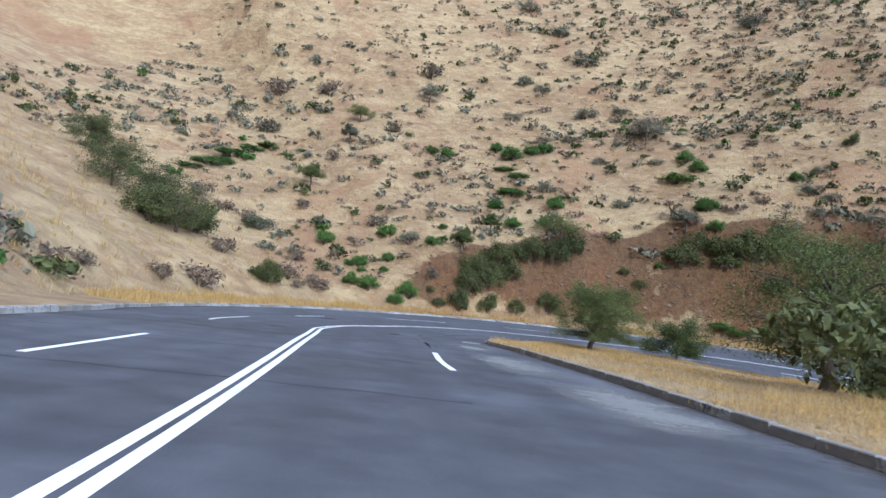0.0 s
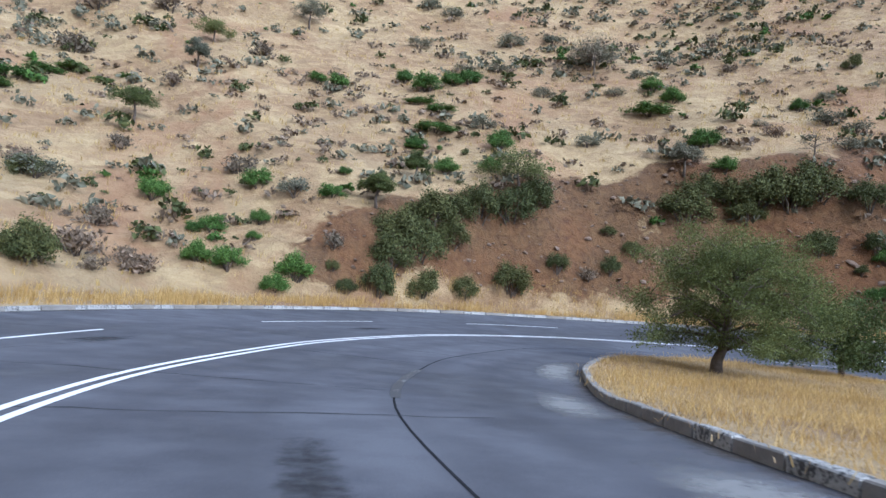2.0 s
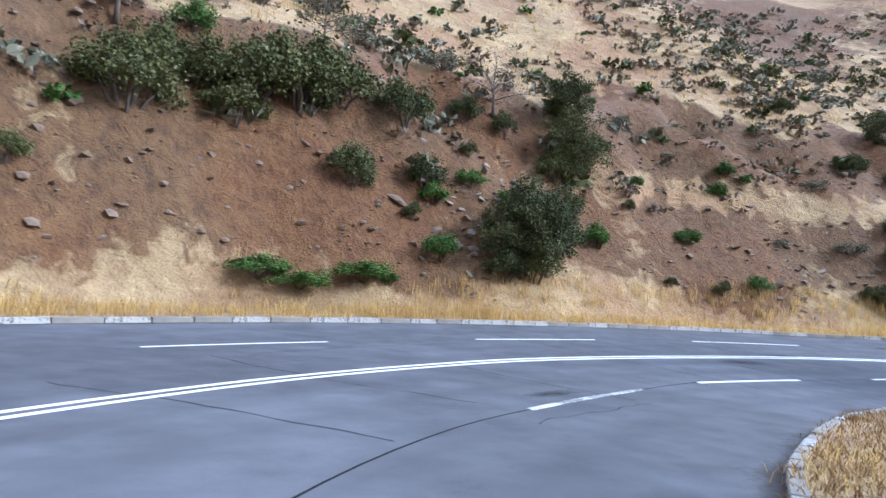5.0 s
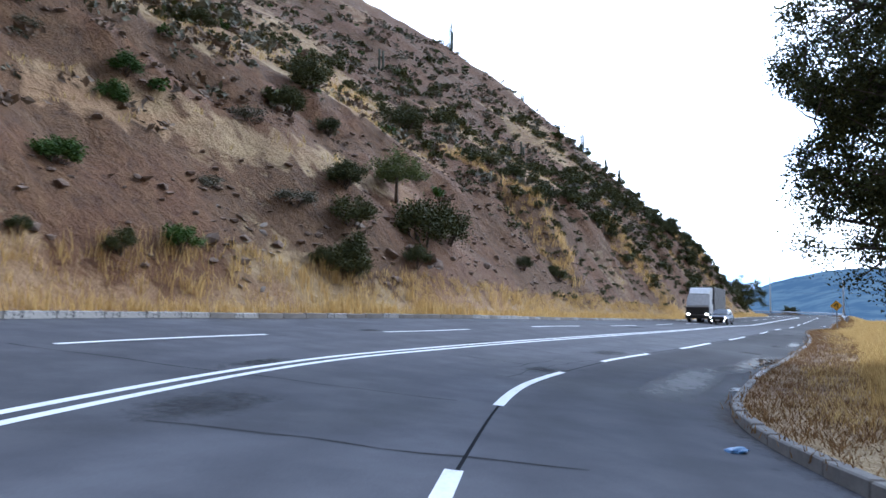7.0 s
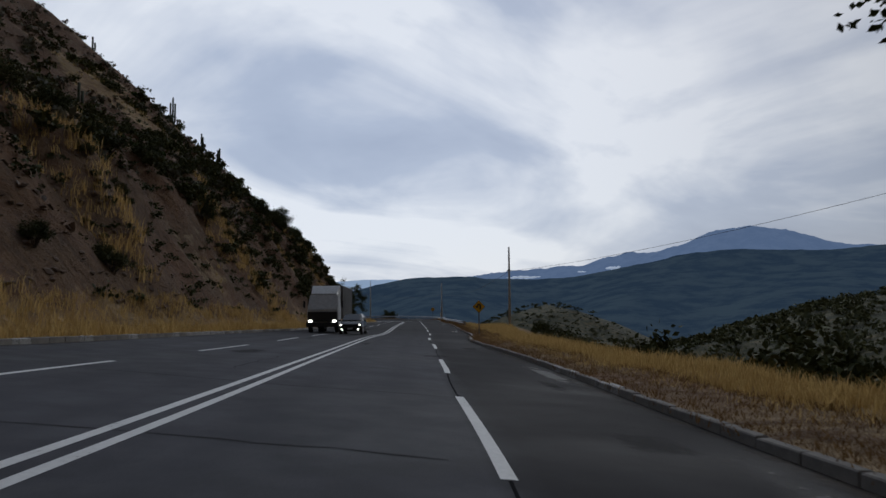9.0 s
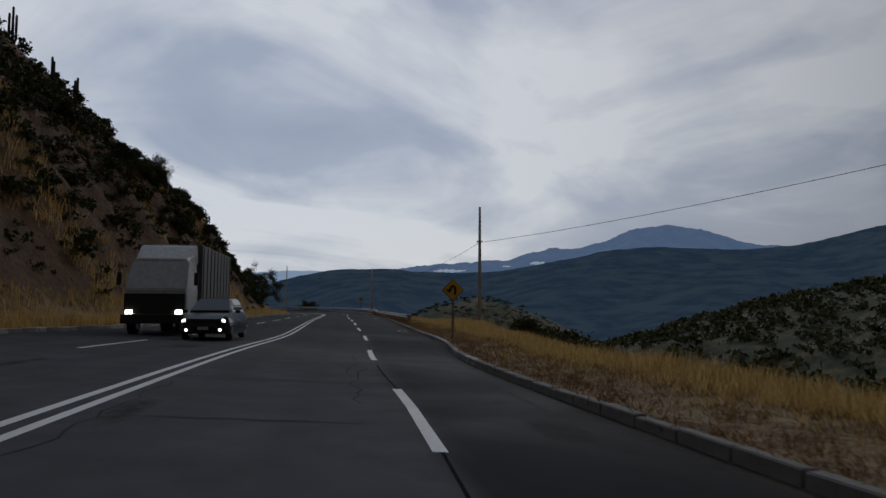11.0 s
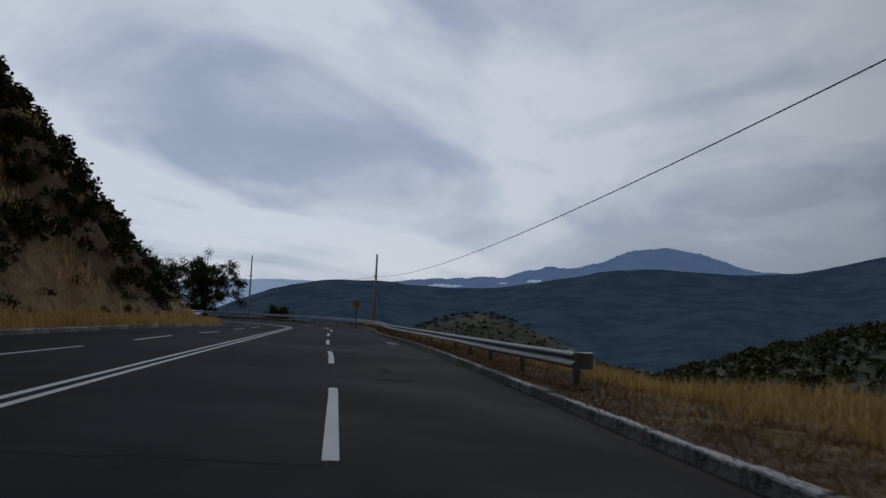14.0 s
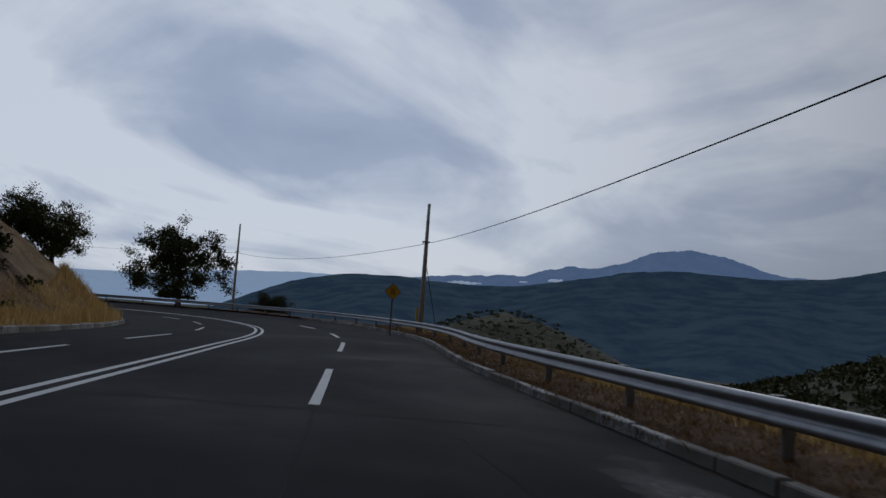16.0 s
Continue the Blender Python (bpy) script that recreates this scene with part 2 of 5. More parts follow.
def ground_cover():
    """Dry grass over reddish earth. The mesh's 'earth' layer says where the grass gives way, 'scrub' where low green grows, 'far' where the valley's woods stand."""
    m, n, l, b = material("dry_grass_and_earth", 0.95)
    def layer(name):
        a = n.new("ShaderNodeAttribute")
        a.attribute_name = name
        return a.outputs["Fac"]
    fine, mid, broad = noise_at(n, l, 9, 4.0, 0.65), noise_at(n, l, 1.1, 5.0, 0.62, 0.5), noise_at(n, l, 0.12, 5.0, 0.6)
    streak = noise_at(n, l, 3.0, 4.0, 0.6, 0.2, (1.0, 1.0, 0.35))
    drift = noise_at(n, l, 0.55, 5.0, 0.6, 0.9, (0.45, 0.45, 1.6))
    straw = ramp(n, l, fine, [(0.36, (0.12, 0.070, 0.029)), (0.5, (0.285, 0.193, 0.090)), (0.64, (0.43, 0.312, 0.158))])
    straw = mix(n, l, 0.5, straw, ramp(n, l, mid, [(0.38, (0.088, 0.053, 0.026)), (0.47, (0.265, 0.178, 0.085)), (0.60, (0.43, 0.312, 0.160))]))
    straw = mix(n, l, 0.45, straw, ramp(n, l, drift, [(0.40, (0.18, 0.115, 0.058)), (0.50, (0.32, 0.225, 0.112)), (0.60, (0.48, 0.36, 0.19))]))
    tuft = noise_at(n, l, 0.42, 6.0, 0.68, 0.8)
    straw = mix(n, l, ramp(n, l, tuft, [(0.50, (0, 0, 0)), (0.58, (0.6, 0.6, 0.6))]), straw, (0.18, 0.107, 0.05))
    straw = mix(n, l, 0.35, straw, ramp(n, l, broad, [(0.43, (0.225, 0.128, 0.062)), (0.56, (0.385, 0.282, 0.142))]))
    bald = noise_at(n, l, 0.055, 6.0, 0.62, 1.2, (1.0, 1.0, 0.7))
    straw = mix(n, l, ramp(n, l, bald, [(0.53, (0, 0, 0)), (0.62, (0.55, 0.55, 0.55))]), straw, (0.235, 0.118, 0.056))
    earth = ramp(n, l, streak, [(0.34, (0.036, 0.015, 0.006)), (0.5, (0.112, 0.050, 0.016)), (0.68, (0.172, 0.093, 0.035))])
    earth = mix(n, l, 0.45, earth, ramp(n, l, mid, [(0.38, (0.036, 0.016, 0.006)), (0.5, (0.104, 0.050, 0.017)), (0.64, (0.162, 0.096, 0.039))]))
    earth = mix(n, l, 0.35, earth, ramp(n, l, broad, [(0.43, (0.140, 0.058, 0.018)), (0.58, (0.098, 0.060, 0.026))]))
    edge_mask = math2(n, l, "ADD", layer("earth"), math2(n, l, "MULTIPLY", math2(n, l, "SUBTRACT", mid, 0.5), 1.5))
    c = mix(n, l, ramp(n, l, edge_mask, [(0.36, (0, 0, 0)), (0.62, (1, 1, 1))]), straw, earth)
    wood = ramp(n, l, noise_at(n, l, 0.2, 6.0, 0.7), [(0.36, (0.02, 0.026, 0.012)), (0.50, (0.05, 0.054, 0.022)), (0.62, (0.135, 0.11, 0.05))])
    c = mix(n, l, layer("far"), c, wood)
    l.new(c, b.inputs["Base Color"])
    relief(n, l, b, math2(n, l, "ADD", math2(n, l, "MULTIPLY", fine, 0.35), mid), 1.0, 0.35)
    return m


def foliage(name, dark, light, rough=0.75, thin=0.0):
    """Leaves that differ from leaf to leaf and from plant to plant."""
    m, n, l, b = material(name, rough)
    g, o = n.new("ShaderNodeNewGeometry"), n.new("ShaderNodeObjectInfo")
    c = ramp(n, l, g.outputs["Random Per Island"], [(0.0, dark), (1.0, light)])
    tone = ramp(n, l, o.outputs["Random"], [(0.0, (0.72, 0.78, 0.74)), (1.0, (1.2, 1.12, 1.05))])
    c = mix(n, l, 1.0, c, tone, "MULTIPLY")
    l.new(c, b.inputs["Base Color"])
    b.inputs["Specular IOR Level"].default_value = 0.25
    if thin:
        t, s, out = n.new("ShaderNodeBsdfTranslucent"), n.new("ShaderNodeMixShader"), n["Material Output"]
        l.new(c, t.inputs["Color"])
        s.inputs[0].default_value = thin
        l.new(b.outputs[0], s.inputs[1])
        l.new(t.outputs[0], s.inputs[2])
        l.new(s.outputs[0], out.inputs["Surface"])
    return m


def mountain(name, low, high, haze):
    """A far wooded slope; the haze of kilometres of air is put in as emission."""
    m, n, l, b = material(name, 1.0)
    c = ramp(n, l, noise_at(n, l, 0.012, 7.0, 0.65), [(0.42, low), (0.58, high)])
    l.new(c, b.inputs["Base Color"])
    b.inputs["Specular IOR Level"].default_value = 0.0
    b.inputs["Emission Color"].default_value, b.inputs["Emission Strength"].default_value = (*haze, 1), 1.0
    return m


ASPHALT = asphalt()
PAINT_GONE = worn_paint("vanished_road_paint", (0.55, 0.55, 0.53), 0.90)
PAINT, PAINT_OLD = worn_paint("road_paint", (0.78, 0.78, 0.76), 0.50), worn_paint("old_road_paint", (0.60, 0.60, 0.58), 0.76)
SEAM, SEAM_OLD = plain("tar_seam", (0.024, 0.024, 0.026), 1.0), plain("dusty_tar_seam", (0.036, 0.036, 0.038), 1.0)
SEAM_OLD.node_tree.nodes["Principled BSDF"].inputs["Specular IOR Level"].default_value = 0.1
SEAM.node_tree.nodes["Principled BSDF"].inputs["Specular IOR Level"].default_value = 0.0
KERB_WHITE, KERB_GREY = worn_paint("limewashed_concrete", (0.36, 0.35, 0.325), 0.66), plain("kerb_concrete", (0.19, 0.175, 0.155), 0.9, vary=0.35, scale=3)
GROUND = ground_cover()
STRAW = foliage("straw", (0.31, 0.20, 0.065), (0.64, 0.48, 0.21), thin=0.55)
STRAW_PALE = foliage("pale_trampled_straw", (0.24, 0.165, 0.075), (0.50, 0.39, 0.22), thin=0.4)
STRAW_BROWN = foliage("short_brown_grass", (0.105, 0.055, 0.022), (0.27, 0.16, 0.065), thin=0.4)
LEAF_BRIGHT = foliage("bright_broom", (0.03, 0.065, 0.012), (0.085, 0.16, 0.03))
LEAF_DARK = foliage("dark_leaves", (0.034, 0.042, 0.014), (0.104, 0.114, 0.038))
LEAF_WOOD = foliage("valley_woods", (0.045, 0.052, 0.02), (0.16, 0.155, 0.065))
LEAF_GREY = foliage("grey_green_leaves", (0.075, 0.08, 0.055), (0.17, 0.165, 0.12))
LEAF_ACACIA = foliage("feathery_acacia_leaves", (0.055, 0.075, 0.022), (0.145, 0.165, 0.055), thin=0.3)
LEAF_BROWN = foliage("dry_brown_twigs", (0.10, 0.075, 0.055), (0.22, 0.165, 0.12))
BARK = plain("bark", (0.085, 0.065, 0.05), 0.95, vary=0.5, scale=9, bump=0.6)
PALE_WOOD = plain("split_pale_wood", (0.30, 0.22, 0.14), 0.9, vary=0.4, scale=9)
ROCK = plain("broken_rock", (0.15, 0.105, 0.075), 0.95, vary=0.45, scale=2.2, bump=0.7)
CACTUS = plain("cactus_skin", (0.05, 0.065, 0.04), 0.8, vary=0.4)
STEEL = plain("galvanised_steel", (0.30, 0.31, 0.33), 0.5, 0.6, vary=0.2, scale=4, bump=0.05)
POST_STEEL = plain("weathered_steel_post", (0.25, 0.25, 0.26), 0.6, 0.6)
POLE_MAT = plain("grey_concrete_pole", (0.55, 0.53, 0.50), 0.9, vary=0.25, scale=3)
SIGN_YELLOW = plain("yellow_sign_sheet", (0.88, 0.47, 0.02), 0.5, vary=0.08, scale=3, bump=0.0)
SIGN_BLACK = plain("black_sign_sheet", (0.02, 0.02, 0.02), 0.5, vary=0.2, bump=0.0)
WIRE = plain("black_cable", (0.02, 0.02, 0.022), 0.6, bump=0.0)
# distance haze is painted into these ridges: bluish base colours and a faint glow
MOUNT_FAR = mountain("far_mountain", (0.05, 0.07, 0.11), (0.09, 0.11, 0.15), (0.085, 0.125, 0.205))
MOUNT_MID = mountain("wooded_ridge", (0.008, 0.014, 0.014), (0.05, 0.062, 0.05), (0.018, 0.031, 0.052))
# the mist's emission stands in for daylight scattered through it
MIST = mountain("self_lit_mist", (0.6, 0.62, 0.65), (0.7, 0.72, 0.75), (0.27, 0.31, 0.37))
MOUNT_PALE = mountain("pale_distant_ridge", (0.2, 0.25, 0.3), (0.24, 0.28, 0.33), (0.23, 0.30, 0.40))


# ---- building helpers ----
def mesh_of(name, verts, faces, mat, smooth=False):
    me = bpy.data.meshes.new(name)
    me.from_pydata([tuple(map(float, v)) for v in verts], [], [tuple(map(int, q)) for q in faces])
    for m in mat if isinstance(mat, (list, tuple)) else [mat]:
        me.materials.append(m)
    if smooth:
        me.polygons.foreach_set("use_smooth", [True] * len(me.polygons))
    me.update()
    return me


def thing(name, label, category, group="", kind="", at=None, mesh=None):
    ob = new(name, mesh)
    if at is not None:
        ob.matrix_world = at
    return tagged(ob, label, category, group, kind)


def child(name, mesh, parent, label="", at=None):
    ob = new(name, mesh)
    ob.parent = parent
    if at is not None:
        ob.matrix_basis = at
    return tagged(ob, label) if label else ob


def part(name, bm, mat, parent, label="", smooth=False):
    me = bpy.data.meshes.new(name)
    bm.to_mesh(me)
    bm.free()
    me.materials.append(mat)
    if smooth:
        me.polygons.foreach_set("use_smooth", [True] * len(me.polygons))
    return child(name, me, parent, label)


def box(bm, size, at=(0, 0, 0), bevel=0.0, turn=None):
    m = Matrix.Translation(at) @ (turn or Matrix()) @ Matrix.Diagonal((*size, 1))
    vs = bmesh.ops.create_cube(bm, size=1.0, matrix=m)["verts"]
    if bevel:
        bmesh.ops.bevel(bm, geom=list({e for v in vs for e in v.link_edges}), offset=bevel, segments=2, affect="EDGES", profile=0.6)
    return vs


def tube(points, radii, sides=7):
    """Verts and faces of a tapered limb through the points."""
    pts = np.array(points, float)
    verts, faces = [], []
    for i, p in enumerate(pts):
        d = pts[min(i + 1, len(pts) - 1)] - pts[max(i - 1, 0)]
        d /= np.linalg.norm(d) + 1e-9
        a = np.cross(d, (0.31, 0.95, 0.1) if abs(d[2]) > 0.9 else (0, 0, 1))
        a /= np.linalg.norm(a)
        b = np.cross(d, a)
        for k in range(sides):
            w = 2 * math.pi * k / sides
            verts.append(p + radii[i] * (math.cos(w) * a + math.sin(w) * b))
    for i in range(len(pts) - 1):
        for k in range(sides):
            j = (k + 1) % sides
            faces.append((i * sides + k, i * sides + j, (i + 1) * sides + j, (i + 1) * sides + k))
    faces.append(tuple(range(sides))[::-1])
    faces.append(tuple((len(pts) - 1) * sides + k for k in range(sides)))
    return verts, faces


def merge(pieces):
    verts, faces = [], []
    for v, f in pieces:
        o = len(verts)
        verts.extend(v)
        faces.extend(tuple(i + o for i in q) for q in f)
    return verts, faces

# ---- the ground ----
# Outer side, by station: verge width, slope of the cut, its height, slope of the hill above, where that steepens and by how much
OUTER = np.array([
    (0, 3.01, 0.8, 2, 0.6, 30, 0.2), (80, 2.992, 0.8, 2.5, 0.62, 30, 0.2), (96, 3.675, 0.8, 3.5, 0.58, 40, 0.3), (108, 7.742, 0.75, 2, 0.44, 80, 0.5), (117, 6.378, 0.8, 1.4, 0.42, 85, 0.55),
    (122, 3.362, 0.95, 1.7, 0.46, 80, 0.5), (124.2, 2.9, 1.25, 2.5, 0.47, 75, 0.48), (126, 2.34, 1.6, 4.5, 0.52, 60, 0.45), (128, 2.2, 1.7, 6.3, 0.55, 52, 0.4), (130, 2.161, 1.7, 7.5, 0.58, 45, 0.35),
    (134, 2.473, 1.8, 9.2, 0.6, 42, 0.32), (138, 2.987, 1.9, 10.5, 0.62, 40, 0.3), (144, 4.352, 2.1, 12.8, 0.64, 40, 0.25), (150, 2.599, 1.6, 13.6, 0.68, 40, 0.2), (158, 2.093, 1.4, 14, 0.74, 40, 0.1),
    (175, 2, 1.15, 14, 0.8, 60, 0), (200, 2.069, 1.25, 12, 0.7, 90, 0), (230, 2.039, 1.4, 13, 0.74, 90, 0), (252, 2.529, 1.55, 15, 0.84, 90, 0), (284, 3.929, 1.9, 12.6, 0.93, 90, 0),
    (300, 3.475, 1.4, 9, 0.85, 90, 0), (309, 1.826, 0.9, 5.5, 0.5, 90, 0), (317, 0.5, 0.85, 4.2, 0.45, 90, 0), (326, 0.5, 0.9, 3.4, 0.3, 90, 0), (336, 1.956, 0.4, 2, 0.2, 90, 0),
    (392, 3, 0.4, 2, 0.22, 90, 0)], float)
# Inner side, by station: width of the level ground, slope down from it
INNER = np.array([(0, 9, 0.25), (70, 10, 0.2), (105, 14, 0.12), (135, 14, 0.14), (150, 8, 0.3), (165, 4.4, 0.42), (200, 3.5, 0.5), (225, 3.3, 0.5), (238, 4.2, 0.5), (248, 7.0, 0.5), (258, 3.0, 0.5), (300, 2.4, 0.5), (392, 2.4, 0.5)], float)
GROUPS = [(0, 236), (236, 600), (600, len(STATION))]


def fbm(x, y, scale, seed=0.0, octaves=4):
    """Smooth rolling noise from sums of turned sines, about -1 to 1."""
    out, amp, tot = np.zeros_like(x), 1.0, 0.0
    for k in range(octaves):
        a = 1.7 * k + seed
        u, v = (x * math.cos(a) - y * math.sin(a)) / scale, (x * math.sin(a) + y * math.cos(a)) / scale
        out += amp * np.sin(u * 2.1 + 1.3 * np.sin(v * 1.7 + k + seed)) * np.cos(v * 1.9 + 1.1 * np.sin(u * 1.3 - k))
        tot += amp
        amp, scale = amp * 0.55, scale * 0.47
    return out / tot


def terrain(x, y, paved=True):
    """Height of the ground, how bare its earth is, and how far into the wooded valley it lies."""
    x, y = np.asarray(x, float).ravel(), np.asarray(y, float).ravel()
    index, off = locate(x, y)
    side = np.where(off >= 0, 1, -1)
    outer_h, inner_z, inner_w, inner_d = np.full(len(x), 1e9), np.zeros(len(x)), np.zeros(len(x)), np.full(len(x), 1e9)
    flat, fall_sum = np.zeros(len(x)), np.zeros(len(x))
    earth = np.zeros(len(x))
    for a, b in GROUPS:
        best = np.full(len(x), 1e18)
        idx = np.zeros(len(x), int)
        for c in range(a, b, 2):
            d = (x - LINE[c, 0]) ** 2 + (y - LINE[c, 1]) ** 2
            near = d < best
            best[near], idx[near] = d[near], c
        inside = (index >= a) & (index < b)
        idx = np.where(inside, index, idx)
        dx, dy = x - LINE[idx, 0], y - LINE[idx, 1]
        mine = np.where(dx * RIGHT[idx, 0] + dy * RIGHT[idx, 1] >= 0, 1, -1)
        dist = np.hypot(dx, dy)
        s = STATION[idx]
        # a stretch counts past its own ends only where it is the nearest
        use = (mine == side) & (inside | ((idx > a + 2) & (idx < b - 4)))
        # outer side
        d = dist - LINE[idx, 3]
        v, cut, high, up, bend, more = (np.interp(s, OUTER[:, 0], OUTER[:, k]) for k in range(1, 7))
        v = v + 0.5 * fbm(x, y, 9, 2.0, 2)
        rise = np.maximum(d - v, 0)
        steep = cut * rise * (1 + 0.22 * fbm(x, y, 6, 5.0, 3))
        top = high * (1 + 0.13 * fbm(x, y, 16, 1.0, 2))
        slope = top + up * (rise - top / cut) + more * np.maximum(rise - bend, 0)
        h = np.where(steep < slope, steep, slope)
        h = 420 * np.tanh(h / 420)
        z = LINE[idx, 2] - LINE[idx, 5] * LINE[idx, 3] + 0.10 + 0.05 * np.clip(d, 0, v) + h
        lower = use & (side < 0) & (z < outer_h)
        outer_h = np.where(lower, z, outer_h)
        bare = np.clip((cut - 0.75) * 2.2, 0, 1) * np.clip((s - 117) / 9, 0.2, 1) * np.clip((rise - 0.25) / 0.6, 0, 1) * np.clip(1.15 - (steep - slope) / 1.6, 0, 1)
        # a grassy bench across the cut, and heaps of straw at its foot
        bench = np.clip(1 - np.abs(h - 8.4 + 0.012 * (s - 160) * 2) / 1.3, 0, 1) * np.clip((s - 155) / 4, 0, 1) * np.clip((200 - s) / 10, 0, 1)
        heap = np.clip(0.9 - h / 2.4 + 1.3 * fbm(x, y, 11, 8.0, 2), 0, 1)
        bare = bare * (1 - np.clip(1.6 * bench, 0, 1)) * (1 - np.clip(heap, 0, 1)) * np.clip(1.25 - 0.9 * np.clip(fbm(x, y, 13, 6.0, 3) - 0.25, 0, 1) * 2, 0, 1)
        # the steep hill along the lower road is bare in broad patches right up to its crest
        worn = np.clip((s - 180) / 15, 0, 1) * np.clip((302 - s) / 8, 0, 1) * np.clip((h - 2.5) / 3, 0, 1) * np.clip(0.75 + 1.1 * fbm(x, y, 19, 2.2, 3), 0, 1)
        bare = np.maximum(bare, worn)
        earth = np.where(lower, bare, earth)
        # inner side
        d = np.maximum(dist - LINE[idx, 4], 0.05)
        within = (mine == side) & (side > 0)
        w = np.where(within, 1 / (d + 0.3) ** 2, 0)
        inner_z += w * (LINE[idx, 2] + LINE[idx, 5] * LINE[idx, 4] + 0.10)
        flat += w * np.interp(s, INNER[:, 0], INNER[:, 1])
        fall_sum += w * np.interp(s, INNER[:, 0], INNER[:, 2])
        inner_w += w
        inner_d = np.where(within, np.minimum(inner_d, d), inner_d)
    inner_w = np.maximum(inner_w, 1e-12)
    over = np.maximum(inner_d - flat / inner_w, 0) * (inner_d < 1e8)
    drop = fall_sum / inner_w * over ** 1.25 / (over + 4) ** 0.25
    inner_h = inner_z / inner_w - 75 * np.tanh(drop / 75) + 0.15 * fbm(x, y, 7, 3.0, 3) * np.clip(inner_d / 3, 0, 1)
    # wooded hills across the ravine
    for cx, cy, rx, ry, turn, high in ((95, -245, 170, 120, -0.35, 63), (478, -445, 105, 130, 0.2, 66), (330, -330, 120, 90, 0.5, 34), (700, -500, 260, 160, 0.6, 30)):
        u, v = (x - cx) * math.cos(turn) + (y - cy) * math.sin(turn), -(x - cx) * math.sin(turn) + (y - cy) * math.cos(turn)
        inner_h += np.where(side > 0, high * np.exp(-(u / rx) ** 2 - (v / ry) ** 2), 0) * np.clip((inner_d - 25) / 60, 0, 1)
    rough = np.clip((np.where(side < 0, np.abs(off) - LINE[index, 3], 0) - 3) / 6, 0, 1)
    z = np.where(side < 0, outer_h + rough * (0.35 * fbm(x, y, 5, 0.0, 3) + 1.1 * fbm(x, y, 28, 4.0, 3)), inner_h)
    # under the road the ground lies below the paving
    w = np.where(side > 0, LINE[index, 4], LINE[index, 3])
    if paved:
        z = np.where(np.abs(off) < w + 1.3, LINE[index, 2] + LINE[index, 5] * np.clip(off, -w, w) - 0.4, z)
    far = np.where(side > 0, np.clip((inner_d - flat / inner_w - 1.5) / 6, 0, 1), 0) * np.where(inner_d < 1e8, 1, 0)
    return z, earth, far


def ground_z(x, y):
    return terrain(np.array([x]), np.array([y]))[0][0]


def stretched(lo, hi, fine, reach):
    core = np.arange(lo, hi + fine, fine)
    out, gap = [], fine
    while sum(out) < reach:
        gap *= 1.16
        out.append(gap)
    tail = np.cumsum(out)
    return np.r_[(lo - tail)[::-1], core, core[-1] + tail]


GX, GY = stretched(-62, 215, 1.1, 3300), stretched(-80, 112, 1.1, 3300)
gx, gy = np.meshgrid(GX, GY)
gz, gearth, gfar = terrain(gx, gy)
nx, ny = len(GX), len(GY)
quad = np.arange(nx * ny).reshape(ny, nx)
faces = np.stack([quad[:-1, :-1], quad[:-1, 1:], quad[1:, 1:], quad[1:, :-1]], -1).reshape(-1, 4)
ground_mesh = mesh_of("ground", np.stack([gx.ravel(), gy.ravel(), gz], 1), faces, GROUND, True)
for key, values in (("earth", gearth), ("far", gfar)):
    ground_mesh.attributes.new(key, "FLOAT", "POINT").data.foreach_set("value", values.astype(np.float32))
thing("ground", "dry grassy hillside with reddish earth cuts falling to a wooded valley", "ground", kind="structure", mesh=ground_mesh)

# grassy verges that run up to the back of the kerbs
for side, title in ((-1, "verge_outer"), (1, "verge_inner")):
    outs = np.array([0.12, 0.5, 0.9, 1.3, 1.8, 2.4, 3.1])
    ss = STATION[::2]
    pts = np.array([[on_road(s, edge(s, side) + side * o)[:2] for o in outs] for s in ss])
    vz, ve, vf = terrain(pts[..., 0], pts[..., 1], False)
    lift = np.tile(np.array([0.03, 0.03, 0.03, 0.03, 0.03, 0.0, -0.06]), len(ss))
    g = np.arange(len(ss) * len(outs)).reshape(len(ss), -1)
    order = [g[:-1, :-1], g[:-1, 1:], g[1:, 1:], g[1:, :-1]]
    me = mesh_of(title, np.c_[pts.reshape(-1, 2), vz + lift], np.stack(order if side < 0 else order[::-1], -1).reshape(-1, 4), GROUND, True)
    if side > 0:  # the grass on this side thins to bare earth, most of all behind the guard rail
        ve = np.maximum(ve, np.repeat(np.interp(ss, [150, 165, 245, 262], [0.0, 0.42, 0.42, 0.8]), len(outs)))
    for key, values in (("earth", ve), ("far", vf)):
        me.attributes.new(key, "FLOAT", "POINT").data.foreach_set("value", values.astype(np.float32))
    thing(title, "verge of dry straw-coloured grass behind the kerb", "verge", kind="structure", mesh=me)

# ---- the paved road ----
LANE = np.array([(0, 3.5), (72, 3.45), (77, 3.27), (85, 3.73), (92, 4.1), (100, 4.28), (138, 4.09), (143, 3.98), (147, 3.65), (157, 3.78), (168, 3.5), (183, 3.55), (190, 3.75), (205, 3.9), (215, 3.75), (228, 3.68), (245, 3.72), (255, 3.83), (265, 3.75), (275, 3.4), (285, 3.19), (291, 3.2), (303, 3.45), (400, 3.4)])


def lane(s):
    """The offset of the line between the two lanes on the right."""
    return np.interp(s, LANE[:, 0], LANE[:, 1])


